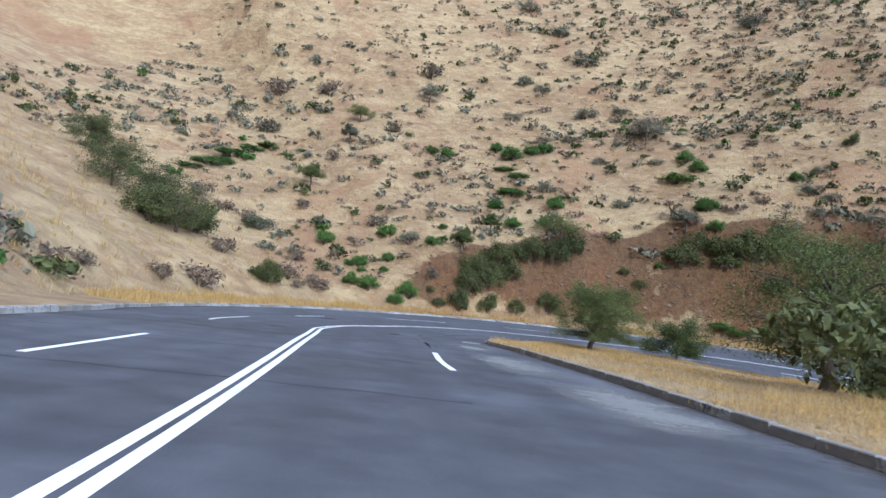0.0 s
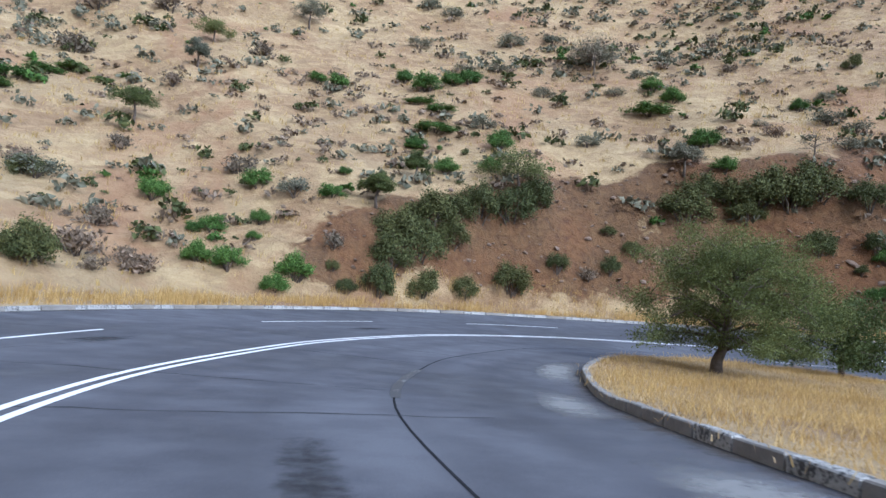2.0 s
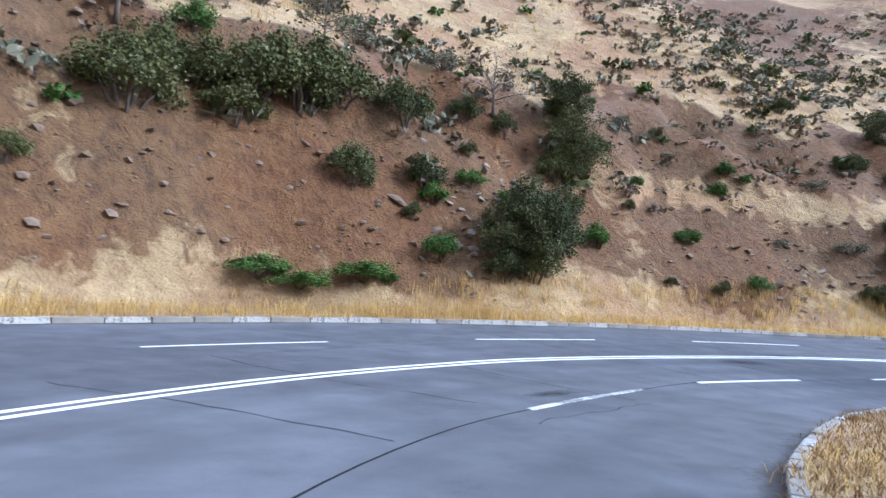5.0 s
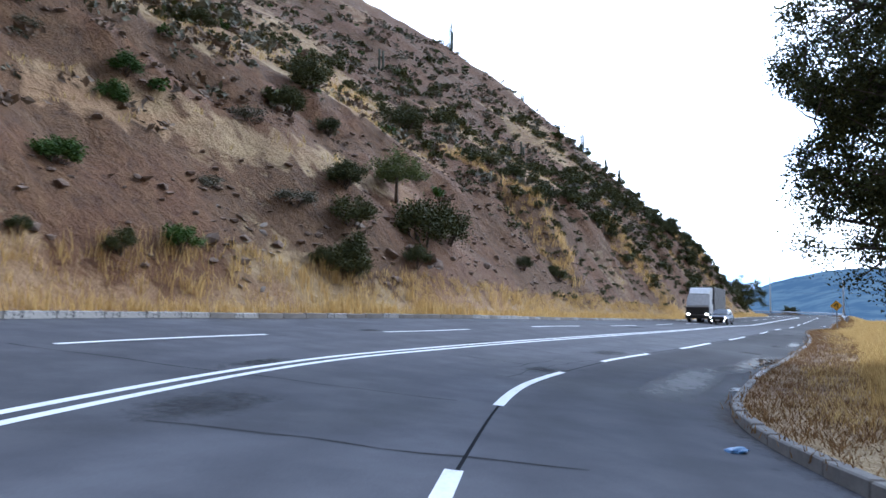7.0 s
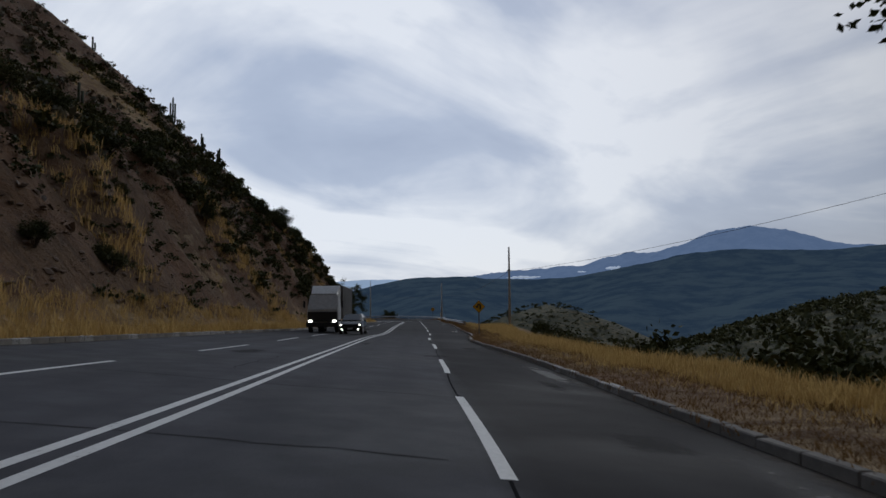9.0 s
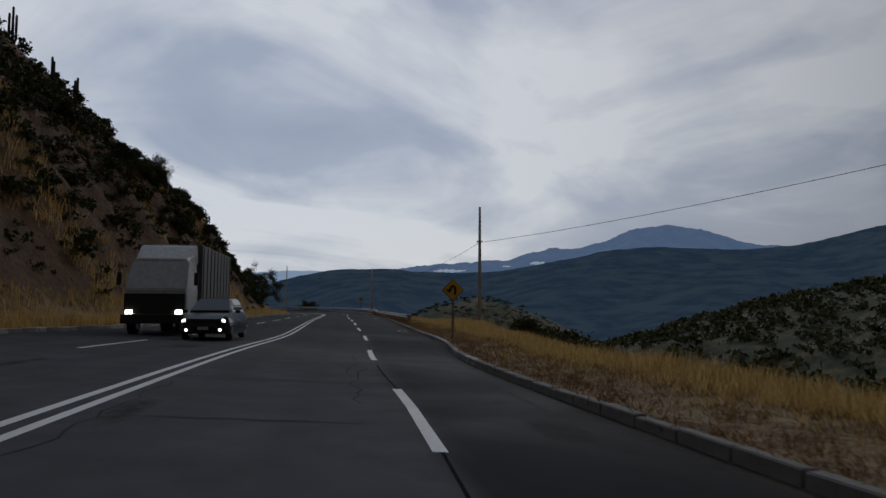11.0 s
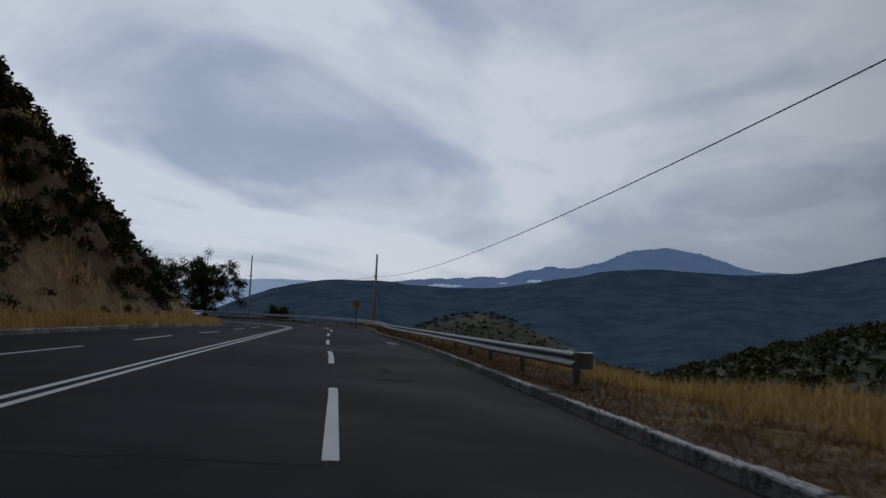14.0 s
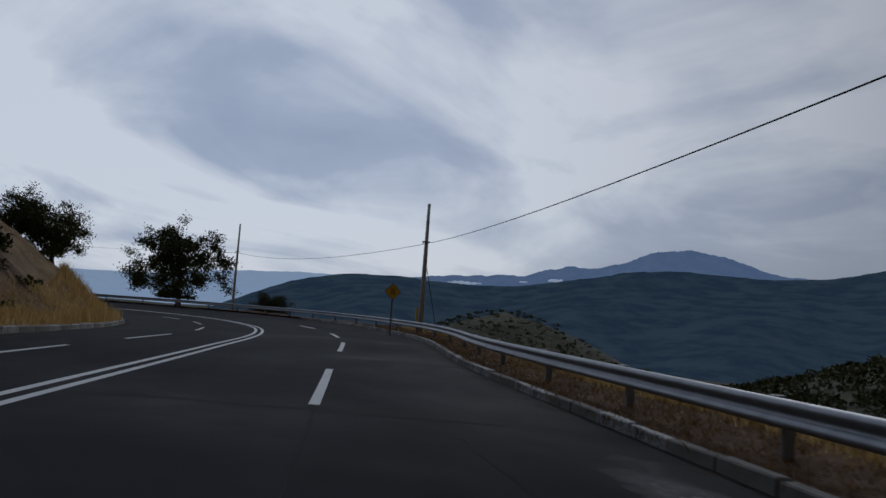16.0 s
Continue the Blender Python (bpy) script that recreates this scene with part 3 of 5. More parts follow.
cols = 57
strip_s = STATION[::2]
verts = []
for s in strip_s:
    for k in range(cols):
        u = k / (cols - 1)
        o = edge(s, -1) + u * (edge(s, 1) - edge(s, -1))
        verts.append(on_road(s, o))
grid = np.arange(len(strip_s) * cols).reshape(-1, cols)
faces = np.stack([grid[:-1, :-1], grid[:-1, 1:], grid[1:, 1:], grid[1:, :-1]], -1).reshape(-1, 4)
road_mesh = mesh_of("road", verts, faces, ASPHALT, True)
# the tyres have worn and darkened two tracks in each of the four lanes
track = []
for s in strip_s:
    for k in range(cols):
        o = edge(s, -1) + k / (cols - 1) * (edge(s, 1) - edge(s, -1))
        track.append(max(math.exp(-((o - c) / 0.28) ** 2) for c in (-5.4, -3.9, -2.1, -0.8, 1.0, 2.5, 4.4, 5.8)))
road_mesh.attributes.new("track", "FLOAT", "POINT").data.foreach_set("value", np.array(track, np.float32))
# right lane is newer; the whole lower road is darkened for dimmer light
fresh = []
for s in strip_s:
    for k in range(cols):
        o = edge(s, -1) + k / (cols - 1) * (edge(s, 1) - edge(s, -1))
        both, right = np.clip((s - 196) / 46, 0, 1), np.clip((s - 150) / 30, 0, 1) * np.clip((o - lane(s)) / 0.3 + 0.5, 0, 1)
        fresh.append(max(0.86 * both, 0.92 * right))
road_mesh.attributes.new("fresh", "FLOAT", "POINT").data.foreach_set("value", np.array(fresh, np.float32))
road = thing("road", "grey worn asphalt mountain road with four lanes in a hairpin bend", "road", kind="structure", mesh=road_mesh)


def stripe(s0, s1, off, width, up=0.004, step=1.0):
    """A painted line that follows the road."""
    ss = np.linspace(s0, s1, max(2, int((s1 - s0) / step) + 1))
    verts, faces = [], []
    for i, s in enumerate(ss):
        o = off(s) if callable(off) else off
        verts += [on_road(s, o - width / 2, up), on_road(s, o + width / 2, up)]
        if i:
            faces.append((2 * i - 2, 2 * i - 1, 2 * i + 1, 2 * i))
    return verts, faces


for side in (-1, 1):
    child("centre_line", mesh_of("centre_line", *stripe(0, 390, lambda s: side * np.interp(s, (70, 105), (0.10, 0.15)), 0.13), PAINT), road, "white painted double centre line")
RIGHT_DASHES = [(44, 49), (55, 60), (75.2, 79.8), (147, 152.1), (156.6, 163.4), (167, 171.8), (176.2, 182.5), (188, 194), (202, 207.1), (213.7, 218.5), (226.2, 231.1), (237.7, 243.2), (249.5, 255.6), (261.8, 268), (273.7, 279), (285.5, 291), (297.3, 303), (307, 311.2), (317, 321)]
for a, b in RIGHT_DASHES:
    child("lane_dash", mesh_of("lane_dash", *stripe(a, b, lane, 0.15), PAINT), road)
for a, b, mat in ((85.3, 92.9, PAINT_GONE), (99.4, 106, PAINT_GONE), (137.9, 143.4, PAINT_OLD)):
    child("faded_dash", mesh_of("faded_dash", *stripe(a, b, lane, 0.17), mat), road, "faded white lane dash")
LEFT = np.array([(0, -2.9), (71, -2.9), (76, -2.8), (90, -3.9), (96, -4.4), (104, -4.6), (114, -5.4), (120, -5.35), (137, -4.8), (142, -4.1), (147, -3.75), (152, -3.55), (162, -3.4), (170, -3.05), (180, -3.25), (200, -3.2), (215, -3.4), (240, -3.5), (255, -3.35), (264, -2.95), (273, -2.8), (281, -2.35), (301, -2.37), (320, -2.8), (400, -3.2)])
LEFT_DASHES = [(48, 53), (59.5, 64.5), (71, 76), (86.5, 97), (103.7, 107.6), (114.5, 120.2), (126, 131), (137.3, 141.7), (146.5, 151.8), (157, 162.2), (167, 172.1), (178.3, 184.9), (190.8, 196.7), (202.5, 208.5), (213.8, 219.5), (225.3, 231), (236.9, 243.2), (248.4, 254.2), (259, 264), (268.6, 273.2), (277.4, 281.5), (287, 292), (296, 301), (307, 312), (318, 323), (329, 334)]
for a, b in LEFT_DASHES:
    child("lane_dash", mesh_of("lane_dash", *stripe(a, b, lambda s: np.interp(s, LEFT[:, 0], LEFT[:, 1]), 0.13), PAINT), road)
child("tar_seam", mesh_of("tar_seam", *stripe(82, 212, lambda s: lane(s) + 0.04 * math.sin(s * 0.5), 0.035, 0.003), SEAM), road, "dark tar joint between two lanes")
for s0, b, o, wide in ((212, 300, 0.0, 0.022), (230, 236.5, -0.1, 0.16), (262, 273, 0.25, 0.08), (83, 90, 0.0, 0.08)):
    child("tar_seam", mesh_of("tar_seam", *stripe(s0, b, lambda s: lane(s) + o + 0.03 * math.sin(s * 0.6), wide, 0.0032), SEAM if s0 < 100 else SEAM_OLD), road)

TAR = road_dust("spilt_tar_stain", (0.018, 0.018, 0.019), 0.75)
DUST = road_dust("pale_road_dust", (0.20, 0.195, 0.185))
DUSTY = [(69, 76, 1.4, 2.6), (75.5, 82, 1.7, 2.4), (83, 87, 1.6, 1.6), (89, 95, 0.9, 1.6), (97, 104, 0.8, 1.2), (106, 115, 0.7, 1.4), (160, 171, 1.2, 1.4), (168, 179, 0.7, 1.0), (186, 194, 0.6, 0.8), (276, 284, 1.0, 1.2)]
rng = random.Random(8)
for k in range(46):
    a = 66 + k * 5.1 + rng.uniform(-1.5, 1.5)
    lo, hi = rng.uniform(-6.2, 1.0), rng.uniform(2.0, 6.4)
    verts, faces, o, i = [], [], lo, 0
    while o < hi:
        w = rng.uniform(0.012, 0.04)
        verts += [on_road(a - w, o, 0.003), on_road(a + w, o, 0.003)]
        if i:
            faces.append((2 * i - 2, 2 * i, 2 * i + 1, 2 * i - 1))
        a += rng.uniform(-0.09, 0.09)
        o += 0.35
        i += 1
    child("crack", mesh_of("crack", verts, faces, SEAM_OLD), road)
for a, b, out, wide in DUSTY:
    ss = np.linspace(a, b, 14)
    verts, cover = [], []
    for i, s in enumerate(ss):
        for k in range(7):
            verts.append(on_road(s, edge(s, 1) - out + wide * (k / 6 - 0.5), 0.0025))
            cover.append((1 - (i / 6.5 - 1) ** 2) * (1 - (k / 3 - 1) ** 2))
    g = np.arange(14 * 7).reshape(14, 7)
    me = mesh_of("dust_patch", verts, np.stack([g[:-1, :-1], g[:-1, 1:], g[1:, 1:], g[1:, :-1]], -1).reshape(-1, 4), DUST)
    me.attributes.new("cover", "FLOAT", "POINT").data.foreach_set("value", np.array(cover, np.float32))
    child("dust_patch", me, road, "pale film of dust in the gutter")

rng = random.Random(17)
for k in range(34):
    a, o, wide, long = rng.uniform(80, 300), rng.uniform(-6.0, 6.0), rng.uniform(0.4, 1.3), rng.uniform(0.8, 4.5)
    verts = [on_road(a + long * i / 6, o + wide * (j / 4 - 0.5), 0.002) for i in range(7) for j in range(5)]
    g = np.arange(35).reshape(7, 5)
    me = mesh_of("tar_stain", verts, np.stack([g[:-1, :-1], g[:-1, 1:], g[1:, 1:], g[1:, :-1]], -1).reshape(-1, 4), TAR)
    me.attributes.new("cover", "FLOAT", "POINT").data.foreach_set("value", np.array([0.8 * (1 - (i / 3 - 1) ** 2) * (1 - (j / 2 - 1) ** 2) for i in range(7) for j in range(5)], np.float32))
    child("tar_stain", me, road)
for k in range(26):
    a, o = rng.uniform(70, 290), rng.uniform(-6.0, 6.0)
    verts, faces, n = [], [], rng.randrange(8, 26)
    for i in range(n):
        w = rng.uniform(0.006, 0.02)
        verts += [on_road(a, o - w, 0.003), on_road(a, o + w, 0.003)]
        if i:
            faces.append((2 * i - 2, 2 * i - 1, 2 * i + 1, 2 * i))
        a, o = a + 0.4, o + rng.uniform(-0.12, 0.12)
    child("crack", mesh_of("crack", verts, faces, SEAM_OLD), road)
GUTTER = road_dust("brown_gutter_silt", (0.075, 0.055, 0.036), 0.8)
for side in (-1, 1):
    ss = np.arange(62, 330, 1.0)
    verts, cover = [], []
    for s in ss:
        for k, o in enumerate((0.0, 0.12, 0.3, 0.55, 0.9)):
            verts.append(on_road(s, edge(s, side) - side * o, 0.0022))
            cover.append((0.9, 0.75, 0.45, 0.15, 0.0)[k] * (0.75 + 0.35 * math.sin(s * 0.37) * math.sin(s * 0.113 + side)))
    g = np.arange(len(ss) * 5).reshape(-1, 5)
    order = [g[:-1, :-1], g[:-1, 1:], g[1:, 1:], g[1:, :-1]]
    me = mesh_of("gutter_silt", verts, np.stack(order if side < 0 else order[::-1], -1).reshape(-1, 4), GUTTER)
    me.attributes.new("cover", "FLOAT", "POINT").data.foreach_set("value", np.array(cover, np.float32))
    child("gutter_silt", me, road, "brown silt washed against the kerb")

# ---- mountains beyond the valley ----
HOME = np.array([86.75, 2.83, 0.7])


def skyline(name, label, mat, far, deep, points, rough, reach=0.45):
    """A ridge whose crest runs through the given bearings and rises (degrees from HOME), falling towards the viewer."""
    pts = np.array(points, float)
    az = np.linspace(pts[0, 0], pts[-1, 0], 260)
    el = np.interp(-az, -pts[:, 0], pts[:, 1])
    k = np.ones(7) / 7
    el = np.convolve(np.pad(el, 3, mode="edge"), k, "valid")
    rng = np.random.default_rng(7)
    jag = np.convolve(rng.normal(size=len(az) + 4), np.ones(5) / 5, "valid") * rough
    verts, faces, rows = [], [], 10
    for i, (a, e) in enumerate(zip(np.radians(az), np.radians(el))):
        for r in range(rows):
            u = r / (rows - 1)
            d = far * (1 - reach * u)
            crest = far * math.tan(e) + jag[i]
            z = crest + (deep - crest) * u ** 0.8 + (1 - u) * u * 90 * math.sin(i * 0.21 + 3 * u) * far / 4000
            verts.append((HOME[0] - math.sin(a) * d, HOME[1] + math.cos(a) * d, HOME[2] + z))
    g = np.arange(len(az) * rows).reshape(-1, rows)
    faces = np.stack([g[:-1, :-1], g[1:, :-1], g[1:, 1:], g[:-1, 1:]], -1).reshape(-1, 4)
    return thing(name, label, "mountain", kind="structure", mesh=mesh_of(name, verts, faces, mat, True))


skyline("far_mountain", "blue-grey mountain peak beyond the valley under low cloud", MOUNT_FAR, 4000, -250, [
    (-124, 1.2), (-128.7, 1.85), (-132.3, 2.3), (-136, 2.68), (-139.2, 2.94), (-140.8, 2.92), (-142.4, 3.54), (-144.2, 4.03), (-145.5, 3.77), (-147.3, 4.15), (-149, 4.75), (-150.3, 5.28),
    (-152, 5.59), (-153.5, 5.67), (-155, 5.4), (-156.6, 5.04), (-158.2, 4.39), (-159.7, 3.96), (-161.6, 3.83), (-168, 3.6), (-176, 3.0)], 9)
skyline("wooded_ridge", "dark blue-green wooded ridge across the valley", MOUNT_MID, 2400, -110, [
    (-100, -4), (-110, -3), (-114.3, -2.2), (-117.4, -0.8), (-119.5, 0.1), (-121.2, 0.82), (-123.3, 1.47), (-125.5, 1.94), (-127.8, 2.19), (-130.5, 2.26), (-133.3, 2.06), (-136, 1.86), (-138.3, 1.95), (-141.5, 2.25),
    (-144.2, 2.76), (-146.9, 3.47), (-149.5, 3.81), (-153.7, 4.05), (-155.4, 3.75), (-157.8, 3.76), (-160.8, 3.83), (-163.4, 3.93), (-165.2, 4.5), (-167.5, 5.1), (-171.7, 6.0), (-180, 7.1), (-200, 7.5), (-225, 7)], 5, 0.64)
skyline("distant_ridge", "pale distant ridge with haze painted into its colour", MOUNT_PALE, 4300, -300, [
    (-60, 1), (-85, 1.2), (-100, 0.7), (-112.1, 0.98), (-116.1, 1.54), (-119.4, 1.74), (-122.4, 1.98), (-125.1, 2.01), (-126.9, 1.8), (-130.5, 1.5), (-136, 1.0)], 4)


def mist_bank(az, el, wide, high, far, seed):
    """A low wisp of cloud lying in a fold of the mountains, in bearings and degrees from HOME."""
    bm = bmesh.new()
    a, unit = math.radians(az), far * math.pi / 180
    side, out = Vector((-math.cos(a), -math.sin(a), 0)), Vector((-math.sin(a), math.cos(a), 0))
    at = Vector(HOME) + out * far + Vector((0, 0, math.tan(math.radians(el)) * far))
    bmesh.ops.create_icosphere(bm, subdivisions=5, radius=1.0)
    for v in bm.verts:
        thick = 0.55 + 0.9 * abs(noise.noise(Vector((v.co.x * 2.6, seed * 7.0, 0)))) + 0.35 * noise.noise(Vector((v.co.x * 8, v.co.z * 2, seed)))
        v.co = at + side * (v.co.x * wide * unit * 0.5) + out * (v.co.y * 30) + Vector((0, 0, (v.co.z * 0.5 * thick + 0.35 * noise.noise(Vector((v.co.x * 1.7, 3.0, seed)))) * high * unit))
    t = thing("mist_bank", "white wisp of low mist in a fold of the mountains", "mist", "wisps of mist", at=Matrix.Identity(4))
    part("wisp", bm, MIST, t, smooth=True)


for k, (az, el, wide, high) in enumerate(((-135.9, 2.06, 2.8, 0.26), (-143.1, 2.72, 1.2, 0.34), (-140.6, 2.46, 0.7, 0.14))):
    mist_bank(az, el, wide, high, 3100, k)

# ---- kerbs: single concrete blocks ----
def kerb_block(length, seed):
    rng = random.Random(seed)
    bm = bmesh.new()
    box(bm, (length, 0.20, 0.36), (0, 0, -0.02))
    top = [v for v in bm.verts if v.co.z > 0]
    for v in top:
        v.co.y += 0.012 if v.co.y < 0 else -0.012
        v.co.z += rng.uniform(-0.012, 0.008)
        v.co.x += rng.uniform(-0.012, 0.012)
    bmesh.ops.bevel(bm, geom=[e for e in bm.edges if all(v in top for v in e.verts)], offset=0.018, segments=1, affect="EDGES")
    me = bpy.data.meshes.new("kerb_block")
    bm.to_mesh(me)
    bm.free()
    return me


BLOCKS = [kerb_block(0.965, k) for k in range(5)]
for me in BLOCKS:
    me.materials.append(KERB_WHITE)
BLOCKS_GREY = [kerb_block(0.965, 10 + k) for k in range(5)]
for me in BLOCKS_GREY:
    me.materials.append(KERB_GREY)


def kerb(title, side, s0, s1, label, white):
    base = thing(title, label, "kerb", kind="structure", at=Matrix.Identity(4))
    rng = random.Random(3 if side > 0 else 4)
    s = s0
    while s < s1:
        p, q = on_road(s, edge(s, side) + side * 0.06), on_road(s + 1.0, edge(s + 1.0, side) + side * 0.06)
        d = q - p
        gap = np.linalg.norm(d)
        mid = (p + q) / 2
        me = rng.choice(BLOCKS if rng.random() < (white if s < 225 or side < 0 else 0.5) else BLOCKS_GREY)
        m = Matrix.Translation((mid[0], mid[1], mid[2] + rng.uniform(-0.012, 0.012))) @ Matrix.Rotation(math.atan2(d[1], d[0]) + rng.uniform(-0.012, 0.012), 4, "Z") @ Matrix.Rotation(-math.asin(d[2] / gap), 4, "Y")
        ob = child("kerb_block", me, base, at=m)
        ob.scale = (gap, 1, 1)
        s += 1.0
    return base


kerb("kerb_outer", -1, 60, 330, "row of limewashed concrete kerb blocks along the hillside", 0.5)
kerb("kerb_inner", 1, 62, 332, "row of worn concrete kerb blocks along the grassy edge", 0.16)

# ---- guard rail ----
rail = thing("guard_rail", "galvanised steel guard rail with W-shaped beam on steel posts", "guard rail", at=Matrix.Identity(4))
RAIL0, RAIL1, GAP = 256.4, 372.0, 3.75
W_SHAPE = [(0.0, -0.155), (0.035, -0.15), (0.075, -0.115), (0.075, -0.07), (0.03, -0.03), (0.0, 0.0), (0.03, 0.03), (0.075, 0.07), (0.075, 0.115), (0.035, 0.15), (0.0, 0.155)]


def rail_at(s, out, up):
    o = edge(s, 1) + 0.72 + 0.25 * math.exp(-((s - RAIL0) / 4) ** 2) - out
    return on_road(s, o, 0.0) * np.array((1, 1, 0)) + np.array((0, 0, on_road(s, edge(s, 1))[2] + 0.62 + up))


s = RAIL0
while s < RAIL1:
    verts, faces, n = [], [], len(W_SHAPE)
    steps = 5
    for i in range(steps + 1):
        u = s + (GAP + 0.12) * i / steps
        verts += [rail_at(u, o + 0.002 * (int(s) % 2), z) for o, z in W_SHAPE]
        verts += [rail_at(u, o - 0.006 + 0.002 * (int(s) % 2), z) for o, z in W_SHAPE]
        if i:
            a, b = (i - 1) * 2 * n, i * 2 * n
            for k in range(n - 1):
                faces += [(a + k, a + k + 1, b + k + 1, b + k), (a + n + k + 1, a + n + k, b + n + k, b + n + k + 1)]
    child("beam", mesh_of("beam", verts, faces, STEEL, True), rail)
    s += GAP
bm = bmesh.new()
box(bm, (0.07, 0.13, 1.25), (0, 0, -0.42), 0.008)
box(bm, (0.02, 0.09, 1.25), (0.04, 0, -0.42))
post_mesh = bpy.data.meshes.new("post")
bm.to_mesh(post_mesh)
bm.free()
post_mesh.materials.append(POST_STEEL)
bm = bmesh.new()
box(bm, (0.10, 0.16, 0.34), (0, 0, 0), 0.015)
spacer_mesh = bpy.data.meshes.new("spacer")
bm.to_mesh(spacer_mesh)
bm.free()
spacer_mesh.materials.append(POST_STEEL)
s = RAIL0 + 0.6
while s < RAIL1:
    p, q = rail_at(s, -0.22, -0.12), rail_at(s + 0.5, -0.22, -0.12)
    turn = math.atan2(q[1] - p[1], q[0] - p[0])
    post = child("post", post_mesh, rail, at=Matrix.Translation(p) @ Matrix.Rotation(turn, 4, "Z"))
    child("spacer", spacer_mesh, post, at=Matrix.Translation((0, 0.14, 0.12)))
    s += GAP
# rounded end piece
bm = bmesh.new()
p = rail_at(RAIL0, 0, 0)
for k in range(9):
    w = math.pi * (k / 8 - 0.5)
    box(bm, (0.05, 0.012, 0.31), (-0.16 * math.cos(w), -0.16 * math.sin(w) - 0.16, 0), turn=None)
bmesh.ops.convex_hull(bm, input=bm.verts[:])
end = part("end_piece", bm, STEEL, rail, "rounded steel end of the rail")
q = rail_at(RAIL0 + 1, 0, 0)
end.matrix_basis = Matrix.Translation(p) @ Matrix.Rotation(math.atan2(q[1] - p[1], q[0] - p[0]), 4, "Z")


# ---- poles and cable ----
def pole(x, y, base, top, hold, radius=0.16):
    """A tapered concrete pole with a bracket that holds the cable."""
    p = thing("utility_pole", "tapered grey concrete utility pole with a cable bracket", "utility pole", "poles along the valley", at=Matrix.Translation((x, y, base)))
    h = top - base
    v, f = tube([(0, 0, -1.2), (0, 0, h * 0.5), (0, 0, h)], [radius, radius * 0.74, radius * 0.5], 10)
    child("shaft", mesh_of("shaft", v, f, POLE_MAT, True), p)
    bm = bmesh.new()
    box(bm, (radius * 1.9, radius * 1.9, 0.06), (0, 0, hold - base), 0.01)
    box(bm, (0.05, 0.34, 0.05), (0, 0.12, hold - base), 0.008)
    bracket = part("bracket", bm, POST_STEEL, p)
    bm = bmesh.new()
    bmesh.ops.create_cone(bm, cap_ends=True, segments=8, radius1=0.045, radius2=0.03, depth=0.12, matrix=Matrix.Translation((0, 0.26, hold - base - 0.06)))
    part("insulator", bm, SIGN_BLACK, bracket)
    return Vector((x, y, hold - 0.1))


def cable(a, b, sag):
    pts = [a.lerp(b, k / 28) - Vector((0, 0, sag * 4 * (k / 28) * (1 - k / 28))) for k in range(29)]
    v, f = tube([tuple(p) for p in pts], [0.015] * 29, 5)
    thing("overhead_cable", "black overhead cable sagging between two poles", "cable", "overhead cables", mesh=mesh_of("overhead_cable", v, f, WIRE, True))


HOLD = [pole(30, 3.1, ground_z(30, 3.1), 11.7, 10.9), pole(90.8, -11.83, -0.85, 8.12, 5.55, 0.17), pole(149.35, -49.82, -1.3, 6.1, 3.85, 0.17), pole(193.7, -61.4, -2.0, 8.0, 4.75, 0.17), pole(232, -33, -4, 8.5, 5.4)]
for k, sag in enumerate((1.1, 1.15, 0.8, 0.7)):
    cable(HOLD[k], HOLD[k + 1], sag)
v, f = tube([(149.35, -49.82, 2.9), (150.6, -52.4, -1.6)], [0.02, 0.02], 5)
thing("guy_wire", "thin steel guy wire staying a pole", "guy wire", mesh=mesh_of("guy_wire", v, f, WIRE))


# ---- warning signs ----
def sign(x, y, base, centre, half, facing, symbol, label):
    """A yellow diamond on a post; facing is the bearing (radians) from which it is read."""
    s = thing("road_sign", label, "road sign", "warning signs", at=Matrix.Translation((x, y, base)) @ Matrix.Rotation(facing, 4, "Z"))
    up = centre - base
    bm = bmesh.new()
    box(bm, (0.085, 0.05, up + half * 0.8 + 0.5), (0, 0.035, (up + half * 0.8 - 0.5) / 2), 0.006)
    part("post", bm, POST_STEEL, s)

    def diamond(r, y0, thick, mat, name, parent):
        bm = bmesh.new()
        box(bm, (r * math.sqrt(2), thick, r * math.sqrt(2)), (0, 0, 0))
        bmesh.ops.bevel(bm, geom=[e for e in bm.edges if abs(e.verts[0].co.y - e.verts[1].co.y) > 1e-4], offset=0.06, segments=4, profile=0.5, affect="EDGES")
        bmesh.ops.transform(bm, matrix=Matrix.Translation((0, y0, up)) @ Matrix.Rotation(radians(45), 4, "Y"), verts=bm.verts)
        return part(name, bm, mat, parent)
    plate = diamond(half, -0.002, 0.006, SIGN_YELLOW, "plate", s)
    rim = diamond(half * 0.985, -0.008, 0.003, SIGN_BLACK, "border", plate)
    diamond(half * 0.925, -0.0115, 0.003, SIGN_YELLOW, "face", plate)
    bm = bmesh.new()
    for poly in symbol:
        vs = [bm.verts.new((px * half, -0.0165, up + pz * half)) for px, pz in poly]
        bm.faces.new(vs)
    part("symbol", bm, SIGN_BLACK, plate, "black painted symbol")
    return s


